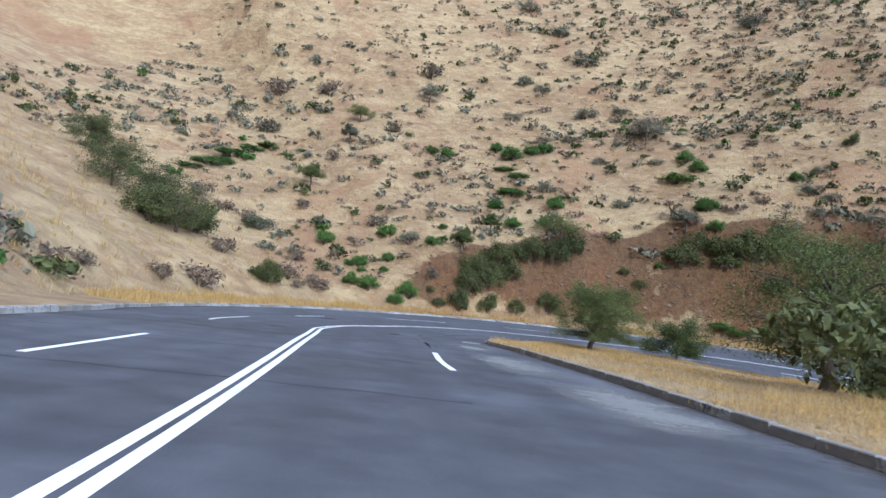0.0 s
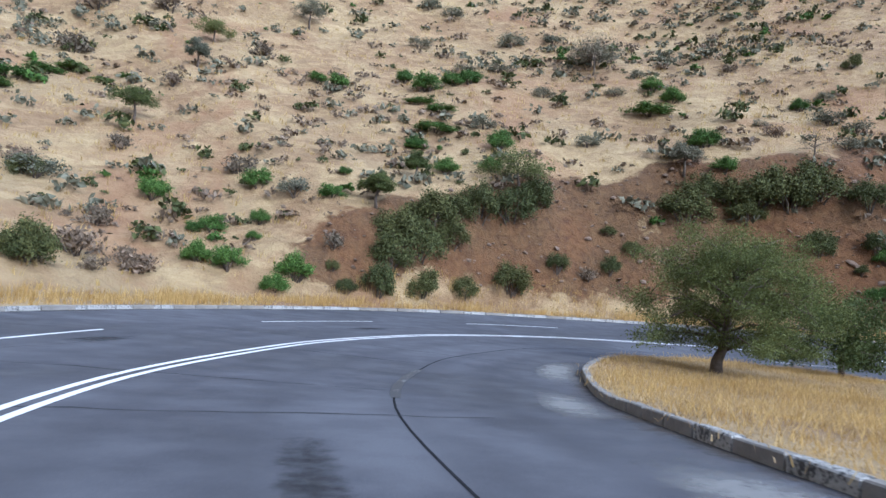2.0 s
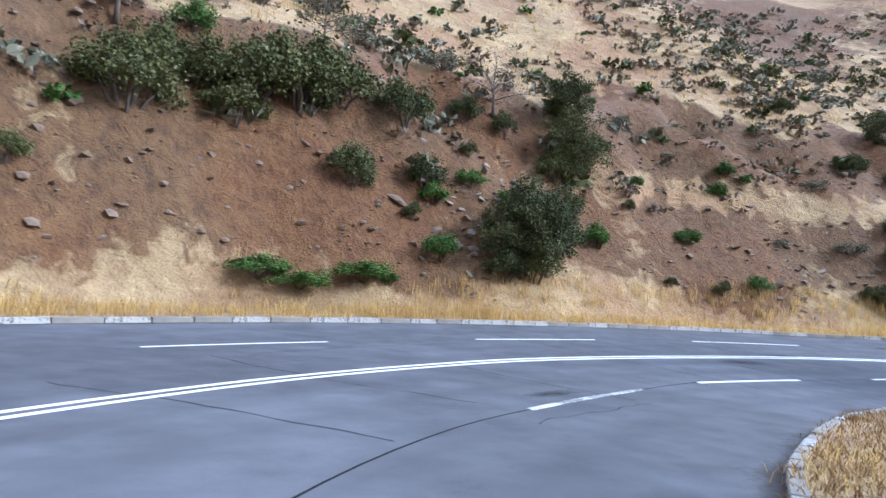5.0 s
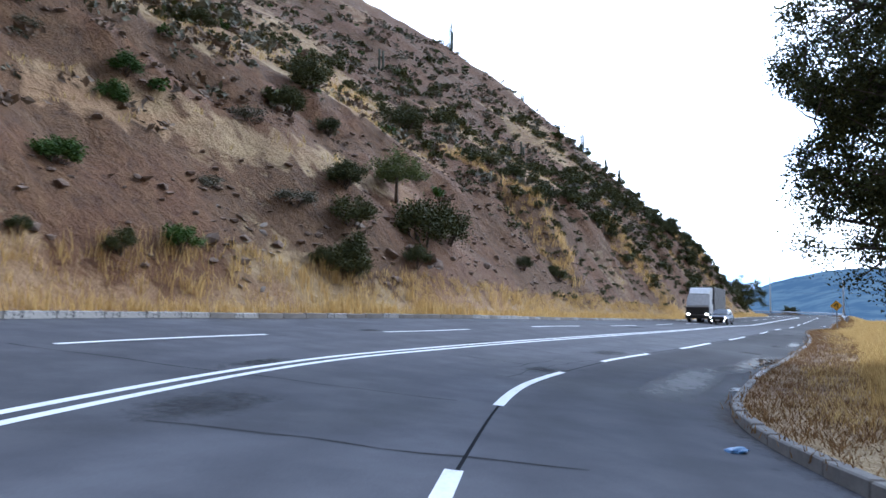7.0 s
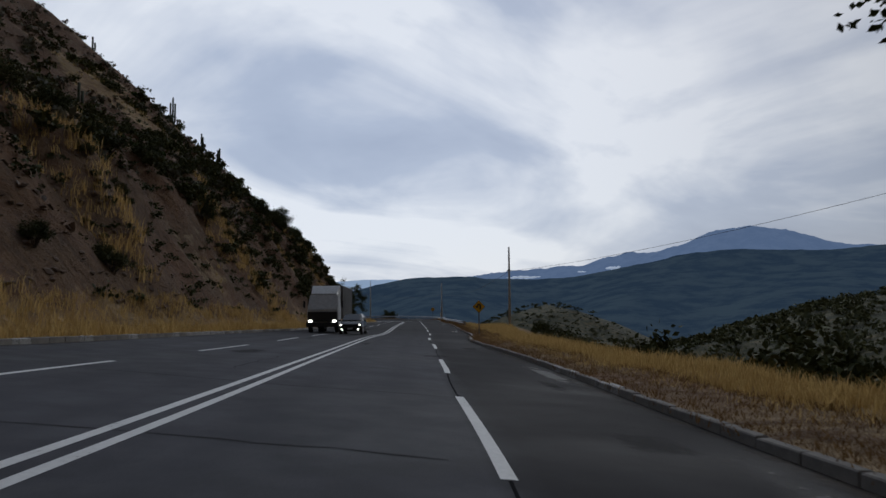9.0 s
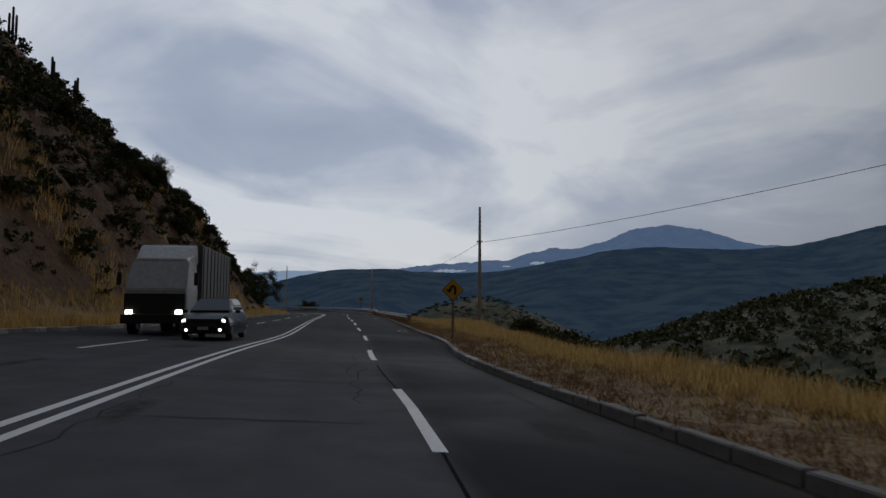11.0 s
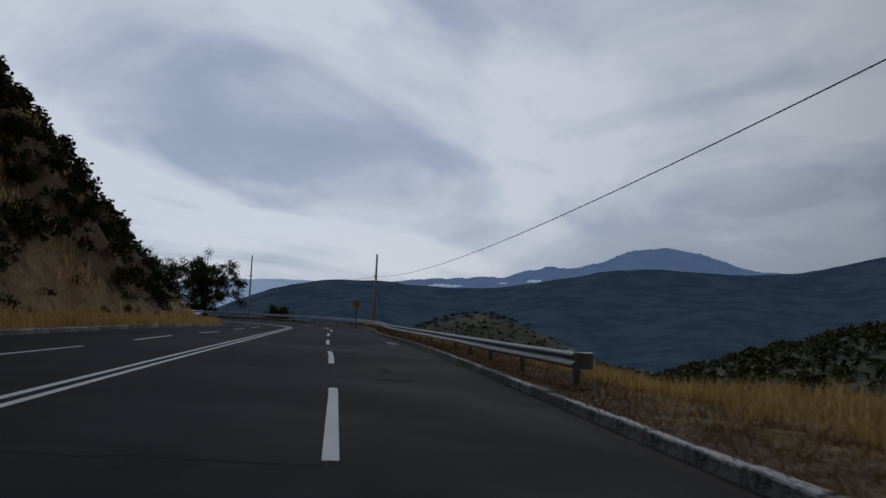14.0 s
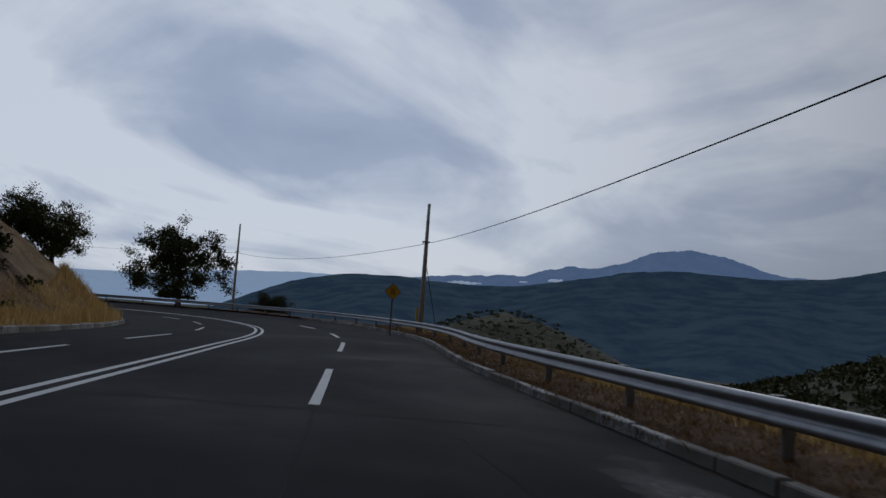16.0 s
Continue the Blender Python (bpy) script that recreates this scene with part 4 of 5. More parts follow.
def u_turn():
    polys, r, w = [], 0.215, 0.105
    cx, cz = 0.0, 0.12
    arc = [math.pi * k / 14 * 1.06 for k in range(15)]
    for a, b in zip(arc[:-1], arc[1:]):
        polys.append([(cx + (r + w) * math.cos(a), cz + (r + w) * math.sin(a)), (cx + (r + w) * math.cos(b), cz + (r + w) * math.sin(b)), (cx + (r - w) * math.cos(b), cz + (r - w) * math.sin(b)), (cx + (r - w) * math.cos(a), cz + (r - w) * math.sin(a))])
    polys.append([(cx + r - w, cz), (cx + r + w, cz), (cx + r + w, -0.42), (cx + r - w, -0.42)])
    polys.append([(-0.60, 0.07), (0.0, 0.07), (-0.30, -0.27)])
    return polys


NARROW = [[(-0.22, -0.42), (-0.08, -0.42), (-0.06, 0.42), (-0.14, 0.42)], [(0.08, -0.42), (0.22, -0.42), (0.14, 0.42), (0.06, 0.42)]]
sign(78.6, 3.72, -0.62, 1.72, 0.525, radians(-138), u_turn(), "yellow diamond hairpin warning sign on a grey steel post")
sign(147.4, -45.9, -1.3, 0.75, 0.44, radians(-132), NARROW, "yellow diamond lane warning sign beside the guard rail")
bm = bmesh.new()
box(bm, (0.12, 0.12, 1.3), (0, 0, 0.55), 0.02)
mark = thing("marker_post", "short yellow marker post beside the utility pole", "marker post", at=Matrix.Translation((150.6, -50.6, -1.2)))
part("post", bm, plain("yellow_marker", (0.6, 0.42, 0.06), 0.6), mark)

# ---- vehicles coming up the road ----
TRUCK_WHITE, TRUCK_BOX = plain("dusty_white_paint", (0.5, 0.5, 0.49), 0.45), plain("grey_box_body", (0.12, 0.115, 0.11), 0.6)
GLASS, TYRE, LAMP, CAR_PAINT, CHROME = plain("dark_glass", (0.012, 0.014, 0.016), 0.08, bump=0.0), plain("tyre_rubber", (0.02, 0.02, 0.02), 0.9), bpy.data.materials.new("headlamp_glow"), plain("dark_grey_car_paint", (0.018, 0.019, 0.022), 0.25, 0.3, bump=0.0), plain("grey_metal", (0.4, 0.4, 0.4), 0.3, 0.9)
LAMP.use_nodes = True
LAMP.node_tree.nodes["Principled BSDF"].inputs["Emission Color"].default_value = (1.0, 0.93, 0.8, 1)
LAMP.node_tree.nodes["Principled BSDF"].inputs["Emission Strength"].default_value = 6.0


def wheel(parent, x, y, r, wide):
    v, f = tube([(-wide / 2, 0, 0), (-wide / 2 + 0.03, 0, 0), (wide / 2 - 0.03, 0, 0), (wide / 2, 0, 0)], [r * 0.92, r, r, r * 0.92], 18)
    w = child("wheel", mesh_of("wheel", v, f, TYRE, True), parent, at=Matrix.Translation((x, y, r)))
    v, f = tube([(-wide / 2 - 0.012, 0, 0), (wide / 2 + 0.012, 0, 0)], [r * 0.55, r * 0.55], 14)
    child("rim", mesh_of("rim", v, f, CHROME), w)


def hull(bm, sections):
    """A closed body through rings of (y, half width, z low, z high, half width at top)."""
    rings = []
    for y, w, lo, hi, wt in sections:
        rings.append([bm.verts.new(p) for p in ((-w, y, lo), (w, y, lo), (w, y, (lo + hi) / 2), (wt, y, hi), (-wt, y, hi), (-w, y, (lo + hi) / 2))])
    for a, b in zip(rings[:-1], rings[1:]):
        for k in range(6):
            bm.faces.new((a[k], a[(k + 1) % 6], b[(k + 1) % 6], b[k]))
    bm.faces.new(rings[0][::-1])
    bm.faces.new(rings[-1])
    bmesh.ops.recalc_face_normals(bm, faces=bm.faces)
    bmesh.ops.bevel(bm, geom=bm.edges[:], offset=0.035, segments=2, affect="EDGES")


def road_pose(s, off):
    p, q = on_road(s, off), on_road(s - 1, off)
    d = q - p
    return Matrix.Translation(p) @ Matrix.Rotation(math.atan2(d[1], d[0]) - math.pi / 2, 4, "Z") @ Matrix.Rotation(math.asin(d[2]), 4, "X")


# both drive towards +y of their own pose, against the stations
car = thing("hatchback_car", "dark grey hatchback car with its headlamps lit", "car", at=road_pose(222.5, -1.9))
bm = bmesh.new()
hull(bm, [(2.0, 0.70, 0.28, 0.72, 0.62), (1.7, 0.84, 0.22, 0.86, 0.74), (0.9, 0.85, 0.2, 0.98, 0.78), (-1.4, 0.85, 0.2, 1.0, 0.78), (-1.85, 0.82, 0.26, 0.98, 0.74)])
part("body", bm, CAR_PAINT, car)
bm = bmesh.new()
hull(bm, [(0.95, 0.72, 0.95, 1.0, 0.68), (0.2, 0.72, 0.95, 1.46, 0.56), (-1.2, 0.72, 0.95, 1.48, 0.56), (-1.8, 0.70, 0.95, 1.05, 0.62)])
cabin = part("cabin", bm, CAR_PAINT, car)
bm = bmesh.new()
vs = [bm.verts.new(p) for p in ((-0.64, 0.95, 1.02), (0.64, 0.95, 1.02), (0.52, 0.26, 1.42), (-0.52, 0.26, 1.42))]
bm.faces.new(vs)
for v in vs:
    v.co += Vector((0, 0.03, 0.02))
part("windscreen", bm, GLASS, car)
for sx in (-1, 1):
    bm = bmesh.new()
    vs = [bm.verts.new(p) for p in ((sx * 0.735, 0.75, 1.0), (sx * 0.735, -1.5, 1.02), (sx * 0.60, -1.15, 1.4), (sx * 0.60, 0.2, 1.4))]
    bm.faces.new(vs)
    part("side_window", bm, GLASS, car)
    for y in (1.25, -1.2):
        wheel(car, sx * 0.74, y, 0.3, 0.19)
    bm = bmesh.new()
    bmesh.ops.create_icosphere(bm, subdivisions=2, radius=0.1, matrix=Matrix.Translation((sx * 0.6, 1.93, 0.66)) @ Matrix.Diagonal((1.25, 0.5, 0.75, 1)))
    part("headlamp", bm, LAMP, car, "lit white headlamp")
    bm = bmesh.new()
    bmesh.ops.create_icosphere(bm, subdivisions=1, radius=0.055, matrix=Matrix.Translation((sx * 0.56, 2.0, 0.36)))
    part("fog_lamp", bm, LAMP, car, "lit fog lamp")
    bm = bmesh.new()
    box(bm, (0.17, 0.1, 0.12), (sx * 0.92, 0.72, 1.0), 0.03)
    part("mirror", bm, CAR_PAINT, car)
bm = bmesh.new()
box(bm, (0.9, 0.03, 0.14), (0, 2.02, 0.52), 0.01)
part("grille", bm, SIGN_BLACK, car)
bm = bmesh.new()
box(bm, (0.36, 0.015, 0.11), (0, 2.045, 0.42))
part("number_plate", bm, TRUCK_WHITE, car, "plain pale number plate")

truck = thing("box_truck", "grey box truck with a pale cab and its headlamps lit", "truck", at=road_pose(227, -4.35))
bm = bmesh.new()
hull(bm, [(3.6, 1.12, 0.55, 1.75, 1.1), (3.45, 1.16, 0.5, 2.0, 1.12), (2.95, 1.16, 0.5, 2.85, 1.05), (1.75, 1.16, 0.5, 2.95, 1.08)])
part("cab", bm, TRUCK_WHITE, truck)
bm = bmesh.new()
hull(bm, [(2.9, 1.0, 2.8, 2.95, 0.9), (1.9, 1.1, 2.8, 3.55, 1.05), (1.62, 1.12, 2.8, 3.6, 1.08)])
part("wind_deflector", bm, TRUCK_WHITE, truck)
bm = bmesh.new()
box(bm, (2.5, 6.6, 2.6), (0, -1.85, 2.35), 0.03)
body = part("cargo_box", bm, TRUCK_BOX, truck)
for k in range(9):
    for sx in (-1, 1):
        bm = bmesh.new()
        box(bm, (0.03, 0.06, 2.5), (sx * 1.26, 1.2 - k * 0.76, 2.35))
        part("rib", bm, TRUCK_BOX, body)
bm = bmesh.new()
vs = [bm.verts.new(p) for p in ((-1.02, 3.53, 1.78), (1.02, 3.53, 1.78), (0.96, 3.02, 2.68), (-0.96, 3.02, 2.68))]
bm.faces.new(vs)
part("windscreen", bm, GLASS, truck)
bm = bmesh.new()
box(bm, (2.2, 0.06, 0.75), (0, 3.64, 1.2), 0.02)
part("grille", bm, SIGN_BLACK, truck)
bm = bmesh.new()
box(bm, (2.4, 0.2, 0.35), (0, 3.62, 0.62), 0.03)
part("bumper", bm, SIGN_BLACK, truck)
bm = bmesh.new()
box(bm, (0.9, 8.6, 0.25), (0, -1.0, 0.85), 0.02)
part("chassis", bm, SIGN_BLACK, truck)
for sx in (-1, 1):
    for y, wide in ((2.75, 0.28), (-2.4, 0.5), (-3.6, 0.5)):
        wheel(truck, sx * 0.98, y, 0.48, wide)
    bm = bmesh.new()
    box(bm, (0.26, 0.05, 0.16), (sx * 0.9, 3.7, 0.88), 0.02)
    part("headlamp", bm, LAMP, truck, "lit headlamp")
    bm = bmesh.new()
    box(bm, (0.16, 0.08, 0.5), (sx * 1.42, 3.3, 2.15), 0.03)
    part("mirror", bm, SIGN_BLACK, truck)


# ---- plants ----
RNG = np.random.default_rng(11)


def leaf_cards(centres, size, rng, aspect=1.8, droop=0.0):
    """A small kinked leaf at each centre: verts and faces (two triangles each)."""
    n = len(centres)
    a = rng.normal(size=(n, 3))
    a[:, 2] -= droop
    a /= np.linalg.norm(a, axis=1)[:, None]
    b = np.cross(a, rng.normal(size=(n, 3)))
    b /= np.linalg.norm(b, axis=1)[:, None] + 1e-9
    c = np.cross(a, b)
    s = (size * rng.uniform(0.6, 1.35, n))[:, None]
    v = np.stack([centres - a * s * aspect / 2, centres + b * s / 2 + c * s * 0.12, centres + a * s * aspect / 2, centres - b * s / 2 + c * s * 0.12], 1).reshape(-1, 3)
    k = np.arange(n) * 4
    f = np.stack([np.stack([k, k + 1, k + 2], 1), np.stack([k, k + 2, k + 3], 1)], 1).reshape(-1, 3)
    return v, f


def clump_points(rng, count, clumps, shape, spread, hollow=0.55, base=0.0):
    """Leaf places in uneven clumps on an ellipsoid of half axes shape that stands on the ground."""
    d = rng.normal(size=(clumps, 3))
    d[:, 2] = np.abs(d[:, 2]) - 0.25
    d /= np.linalg.norm(d, axis=1)[:, None]
    r = rng.uniform(hollow, 1.0, clumps) * rng.uniform(0.82, 1.12, clumps)
    centre = d * r[:, None] * np.array(shape) + np.array((0, 0, shape[2] * 0.72 + base))
    which = rng.integers(0, clumps, count)
    p = centre[which] + rng.normal(size=(count, 3)) * spread * np.array(shape)
    p[:, 2] = np.maximum(p[:, 2], 0.02 + 0.1 * rng.random(count))
    return p, centre


def shrub_variant(seed, shape, leaves, size, mat, clumps=16, spread=0.2, spiky=False):
    """A shrub one metre wide as a thing with stems and foliage, to be copied."""
    rng = np.random.default_rng(seed)
    pts, centre = clump_points(rng, leaves, clumps, shape, spread)
    if spiky:
        k = rng.integers(0, len(pts), len(pts))
        pts = pts * 0.6 + pts[k] * 0.1 + pts * rng.uniform(0.2, 0.5, (len(pts), 1))
    v, f = leaf_cards(pts, size, rng, 2.6 if spiky else 1.6, -0.8 if spiky else 0.0)
    stems = [tube([(0, 0, -0.15), tuple(c * 0.45 + rng.normal(size=3) * 0.03), tuple(c)], [0.025, 0.016, 0.006], 5) for c in centre[: 9]]
    return mesh_of("foliage", v, f, mat), mesh_of("stem", *merge(stems), BARK)


SHRUBS = {
    "bright": [shrub_variant(k, (0.5, 0.5, 0.42), 3600, 0.030, LEAF_BRIGHT, 34, 0.15, True) for k in range(3)],
    "dark": [shrub_variant(10 + k, (0.5, 0.48, 0.46), 5200, 0.027, LEAF_DARK, 34, 0.14) for k in range(4)],
    "grey": [shrub_variant(20 + k, (0.5, 0.5, 0.36), 1500, 0.036, LEAF_GREY, 18, 0.2) for k in range(3)],
    "brown": [shrub_variant(30 + k, (0.5, 0.5, 0.36), 420, 0.055, LEAF_BROWN, 12, 0.22, True) for k in range(2)]}
SHRUB_TEXT = {"bright": "rounded bright green broom shrub on the slope", "dark": "dense dark green shrub on the earth cut", "grey": "low grey-green shrub in dry grass", "brown": "leafless brown shrub in dry grass"}


def shrub(x, y, wide, kind, tall=1.0):
    rng = random.Random(int(x * 31 + y * 17))
    leaf, stem = rng.choice(SHRUBS[kind])
    m = Matrix.Translation((x, y, ground_z(x, y) - (0.2 if kind == "dark" and wide > 2.2 else 0.06) * wide)) @ Matrix.Rotation(rng.uniform(0, 6.28), 4, "Z") @ Matrix.Diagonal((wide, wide * rng.uniform(0.85, 1.1), wide * tall * rng.uniform(0.85, 1.15), 1))
    t = thing("shrub", SHRUB_TEXT[kind], "shrub", kind + " shrubs on the hillside", at=m)
    child("foliage", leaf, t)
    child("stem", stem, t)
    return t


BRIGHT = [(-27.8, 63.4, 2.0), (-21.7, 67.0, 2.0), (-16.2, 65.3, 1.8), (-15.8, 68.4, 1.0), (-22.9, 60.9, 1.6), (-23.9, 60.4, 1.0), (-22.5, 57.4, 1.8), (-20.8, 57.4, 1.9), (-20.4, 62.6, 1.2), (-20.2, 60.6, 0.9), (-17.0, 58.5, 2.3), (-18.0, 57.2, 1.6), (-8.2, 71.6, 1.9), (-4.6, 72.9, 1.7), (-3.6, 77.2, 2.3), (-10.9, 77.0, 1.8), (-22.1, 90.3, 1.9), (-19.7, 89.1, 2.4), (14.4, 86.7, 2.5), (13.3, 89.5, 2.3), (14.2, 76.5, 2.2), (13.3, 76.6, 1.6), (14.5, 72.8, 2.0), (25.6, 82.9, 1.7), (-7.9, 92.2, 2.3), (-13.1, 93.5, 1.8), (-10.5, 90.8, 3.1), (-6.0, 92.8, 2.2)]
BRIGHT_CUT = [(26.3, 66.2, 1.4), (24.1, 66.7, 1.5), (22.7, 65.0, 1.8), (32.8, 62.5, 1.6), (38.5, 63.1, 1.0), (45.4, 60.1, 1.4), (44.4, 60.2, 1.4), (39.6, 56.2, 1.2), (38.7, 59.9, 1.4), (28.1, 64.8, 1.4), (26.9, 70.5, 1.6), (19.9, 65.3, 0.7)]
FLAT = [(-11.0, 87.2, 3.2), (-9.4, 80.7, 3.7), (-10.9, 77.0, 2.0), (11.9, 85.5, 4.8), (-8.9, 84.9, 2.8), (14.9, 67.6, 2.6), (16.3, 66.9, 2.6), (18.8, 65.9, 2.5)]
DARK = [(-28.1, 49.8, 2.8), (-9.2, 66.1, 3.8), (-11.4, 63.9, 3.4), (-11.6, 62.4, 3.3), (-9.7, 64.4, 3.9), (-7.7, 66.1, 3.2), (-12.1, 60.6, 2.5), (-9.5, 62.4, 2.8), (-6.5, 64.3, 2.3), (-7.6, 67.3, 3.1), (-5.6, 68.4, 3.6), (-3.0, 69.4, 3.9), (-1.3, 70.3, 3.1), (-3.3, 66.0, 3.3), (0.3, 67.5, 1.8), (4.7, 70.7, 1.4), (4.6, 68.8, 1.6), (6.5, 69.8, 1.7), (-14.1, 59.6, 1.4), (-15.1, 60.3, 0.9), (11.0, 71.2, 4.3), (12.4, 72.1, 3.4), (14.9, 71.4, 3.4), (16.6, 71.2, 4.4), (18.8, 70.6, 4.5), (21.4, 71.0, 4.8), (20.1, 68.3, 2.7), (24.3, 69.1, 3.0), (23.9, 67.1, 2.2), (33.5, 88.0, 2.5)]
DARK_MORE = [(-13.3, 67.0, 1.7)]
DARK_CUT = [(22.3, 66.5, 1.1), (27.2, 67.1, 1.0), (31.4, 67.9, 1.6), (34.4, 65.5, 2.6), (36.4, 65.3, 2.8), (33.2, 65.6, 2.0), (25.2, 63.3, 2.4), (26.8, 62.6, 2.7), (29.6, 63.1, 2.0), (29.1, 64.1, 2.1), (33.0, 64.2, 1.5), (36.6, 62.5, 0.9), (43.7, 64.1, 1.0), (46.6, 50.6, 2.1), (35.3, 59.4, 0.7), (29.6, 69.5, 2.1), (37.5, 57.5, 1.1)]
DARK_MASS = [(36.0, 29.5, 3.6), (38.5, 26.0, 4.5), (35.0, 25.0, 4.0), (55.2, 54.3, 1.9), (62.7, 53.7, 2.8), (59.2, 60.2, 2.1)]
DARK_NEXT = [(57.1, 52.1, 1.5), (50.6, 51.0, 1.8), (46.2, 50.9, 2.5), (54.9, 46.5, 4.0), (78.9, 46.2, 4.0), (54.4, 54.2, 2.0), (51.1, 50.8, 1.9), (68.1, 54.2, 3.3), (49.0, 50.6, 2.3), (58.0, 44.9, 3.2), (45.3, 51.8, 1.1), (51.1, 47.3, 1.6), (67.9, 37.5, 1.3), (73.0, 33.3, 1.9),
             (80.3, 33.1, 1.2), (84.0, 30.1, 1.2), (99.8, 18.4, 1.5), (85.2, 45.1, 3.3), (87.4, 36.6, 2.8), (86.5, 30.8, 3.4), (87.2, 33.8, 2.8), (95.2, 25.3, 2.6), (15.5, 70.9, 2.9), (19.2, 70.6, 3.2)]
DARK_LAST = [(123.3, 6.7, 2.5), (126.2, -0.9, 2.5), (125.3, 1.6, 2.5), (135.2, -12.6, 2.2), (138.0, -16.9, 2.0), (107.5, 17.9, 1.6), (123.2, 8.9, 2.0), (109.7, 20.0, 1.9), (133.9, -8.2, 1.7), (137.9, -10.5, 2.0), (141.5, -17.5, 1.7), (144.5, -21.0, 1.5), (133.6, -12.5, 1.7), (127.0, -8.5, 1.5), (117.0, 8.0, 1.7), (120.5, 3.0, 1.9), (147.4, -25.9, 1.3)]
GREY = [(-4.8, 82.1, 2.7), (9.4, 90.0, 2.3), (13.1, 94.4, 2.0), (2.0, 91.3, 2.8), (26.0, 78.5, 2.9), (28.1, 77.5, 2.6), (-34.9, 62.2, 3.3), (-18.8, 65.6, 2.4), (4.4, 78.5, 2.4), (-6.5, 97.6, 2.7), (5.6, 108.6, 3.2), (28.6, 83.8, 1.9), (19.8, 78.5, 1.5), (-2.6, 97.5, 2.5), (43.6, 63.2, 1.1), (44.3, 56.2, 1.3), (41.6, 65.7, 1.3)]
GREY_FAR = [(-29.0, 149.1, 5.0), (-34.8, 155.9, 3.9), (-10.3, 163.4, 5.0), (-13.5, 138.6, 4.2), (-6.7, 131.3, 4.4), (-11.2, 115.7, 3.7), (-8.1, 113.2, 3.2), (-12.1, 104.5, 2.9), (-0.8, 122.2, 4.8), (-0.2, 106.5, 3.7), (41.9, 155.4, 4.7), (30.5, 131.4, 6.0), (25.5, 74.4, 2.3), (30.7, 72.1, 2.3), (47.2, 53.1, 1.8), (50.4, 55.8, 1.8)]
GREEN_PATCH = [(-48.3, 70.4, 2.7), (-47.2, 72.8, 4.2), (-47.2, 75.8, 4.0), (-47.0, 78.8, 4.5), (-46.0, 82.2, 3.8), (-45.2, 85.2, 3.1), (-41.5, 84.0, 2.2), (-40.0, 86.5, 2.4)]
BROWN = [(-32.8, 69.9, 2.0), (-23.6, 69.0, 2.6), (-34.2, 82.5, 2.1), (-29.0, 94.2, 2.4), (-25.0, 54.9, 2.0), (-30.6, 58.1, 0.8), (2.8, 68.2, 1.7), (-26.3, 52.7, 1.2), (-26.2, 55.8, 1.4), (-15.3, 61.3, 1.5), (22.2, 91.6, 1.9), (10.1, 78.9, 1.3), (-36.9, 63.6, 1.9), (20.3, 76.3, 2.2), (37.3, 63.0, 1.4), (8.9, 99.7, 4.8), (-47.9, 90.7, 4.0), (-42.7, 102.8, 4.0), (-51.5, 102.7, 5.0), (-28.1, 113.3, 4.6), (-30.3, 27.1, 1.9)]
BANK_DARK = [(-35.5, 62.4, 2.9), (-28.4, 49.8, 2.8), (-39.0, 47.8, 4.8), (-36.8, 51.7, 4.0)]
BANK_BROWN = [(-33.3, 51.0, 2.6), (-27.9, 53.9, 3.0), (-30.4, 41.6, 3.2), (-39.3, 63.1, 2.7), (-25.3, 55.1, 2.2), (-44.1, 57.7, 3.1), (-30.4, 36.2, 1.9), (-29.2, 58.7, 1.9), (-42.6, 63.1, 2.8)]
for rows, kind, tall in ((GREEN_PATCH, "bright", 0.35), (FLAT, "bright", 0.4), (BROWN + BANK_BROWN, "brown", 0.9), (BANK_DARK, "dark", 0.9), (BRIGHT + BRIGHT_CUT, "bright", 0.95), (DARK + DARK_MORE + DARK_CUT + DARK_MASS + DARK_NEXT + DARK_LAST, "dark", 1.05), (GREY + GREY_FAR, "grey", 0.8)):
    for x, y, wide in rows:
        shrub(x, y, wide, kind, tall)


def scatter(count, s0, s1, d0, d1, side, seed, power=1.0):
    """Random places beside the road: between two stations, d0 to d1 metres beyond the kerb."""
    rng = np.random.default_rng(seed)
    s = rng.uniform(s0, s1, count)
    d = d0 + (d1 - d0) * rng.random(count) ** power
    o = np.array([edge(a, side) for a in s]) + side * d
    p = on_road(s, o)
    # keep only those that no other stretch of the road comes nearer to
    i, off = locate(p[:, 0], p[:, 1])
    w = np.where(off > 0, LINE[i, 4], LINE[i, 3])
    keep = (np.sign(off) == side) & (np.abs(off) - w > d0 * 0.8)
    return p[keep, :2], d[keep]


def scrub(name, label, places, widths, tall, leaves, size, mat, seed):
    """Many small shrubs that nobody could count, as one piece."""
    rng = np.random.default_rng(seed)
    z, _, _ = terrain(places[:, 0], places[:, 1], False)
    all_v, all_f, base = [], [], 0
    for (x, y), h, w in zip(places, z, widths):
        pts, _ = clump_points(rng, leaves, 8, (0.5, 0.5, 0.42 * tall), 0.22)
        v, f = leaf_cards(pts, size, rng, 1.7)
        all_v.append(v * w + np.array((x, y, h - 0.05 * w)))
        all_f.append(f + base)
        base += len(v)
    return thing(name, label, "scrub", kind="stuff", mesh=mesh_of(name, np.concatenate(all_v), np.concatenate(all_f), mat))


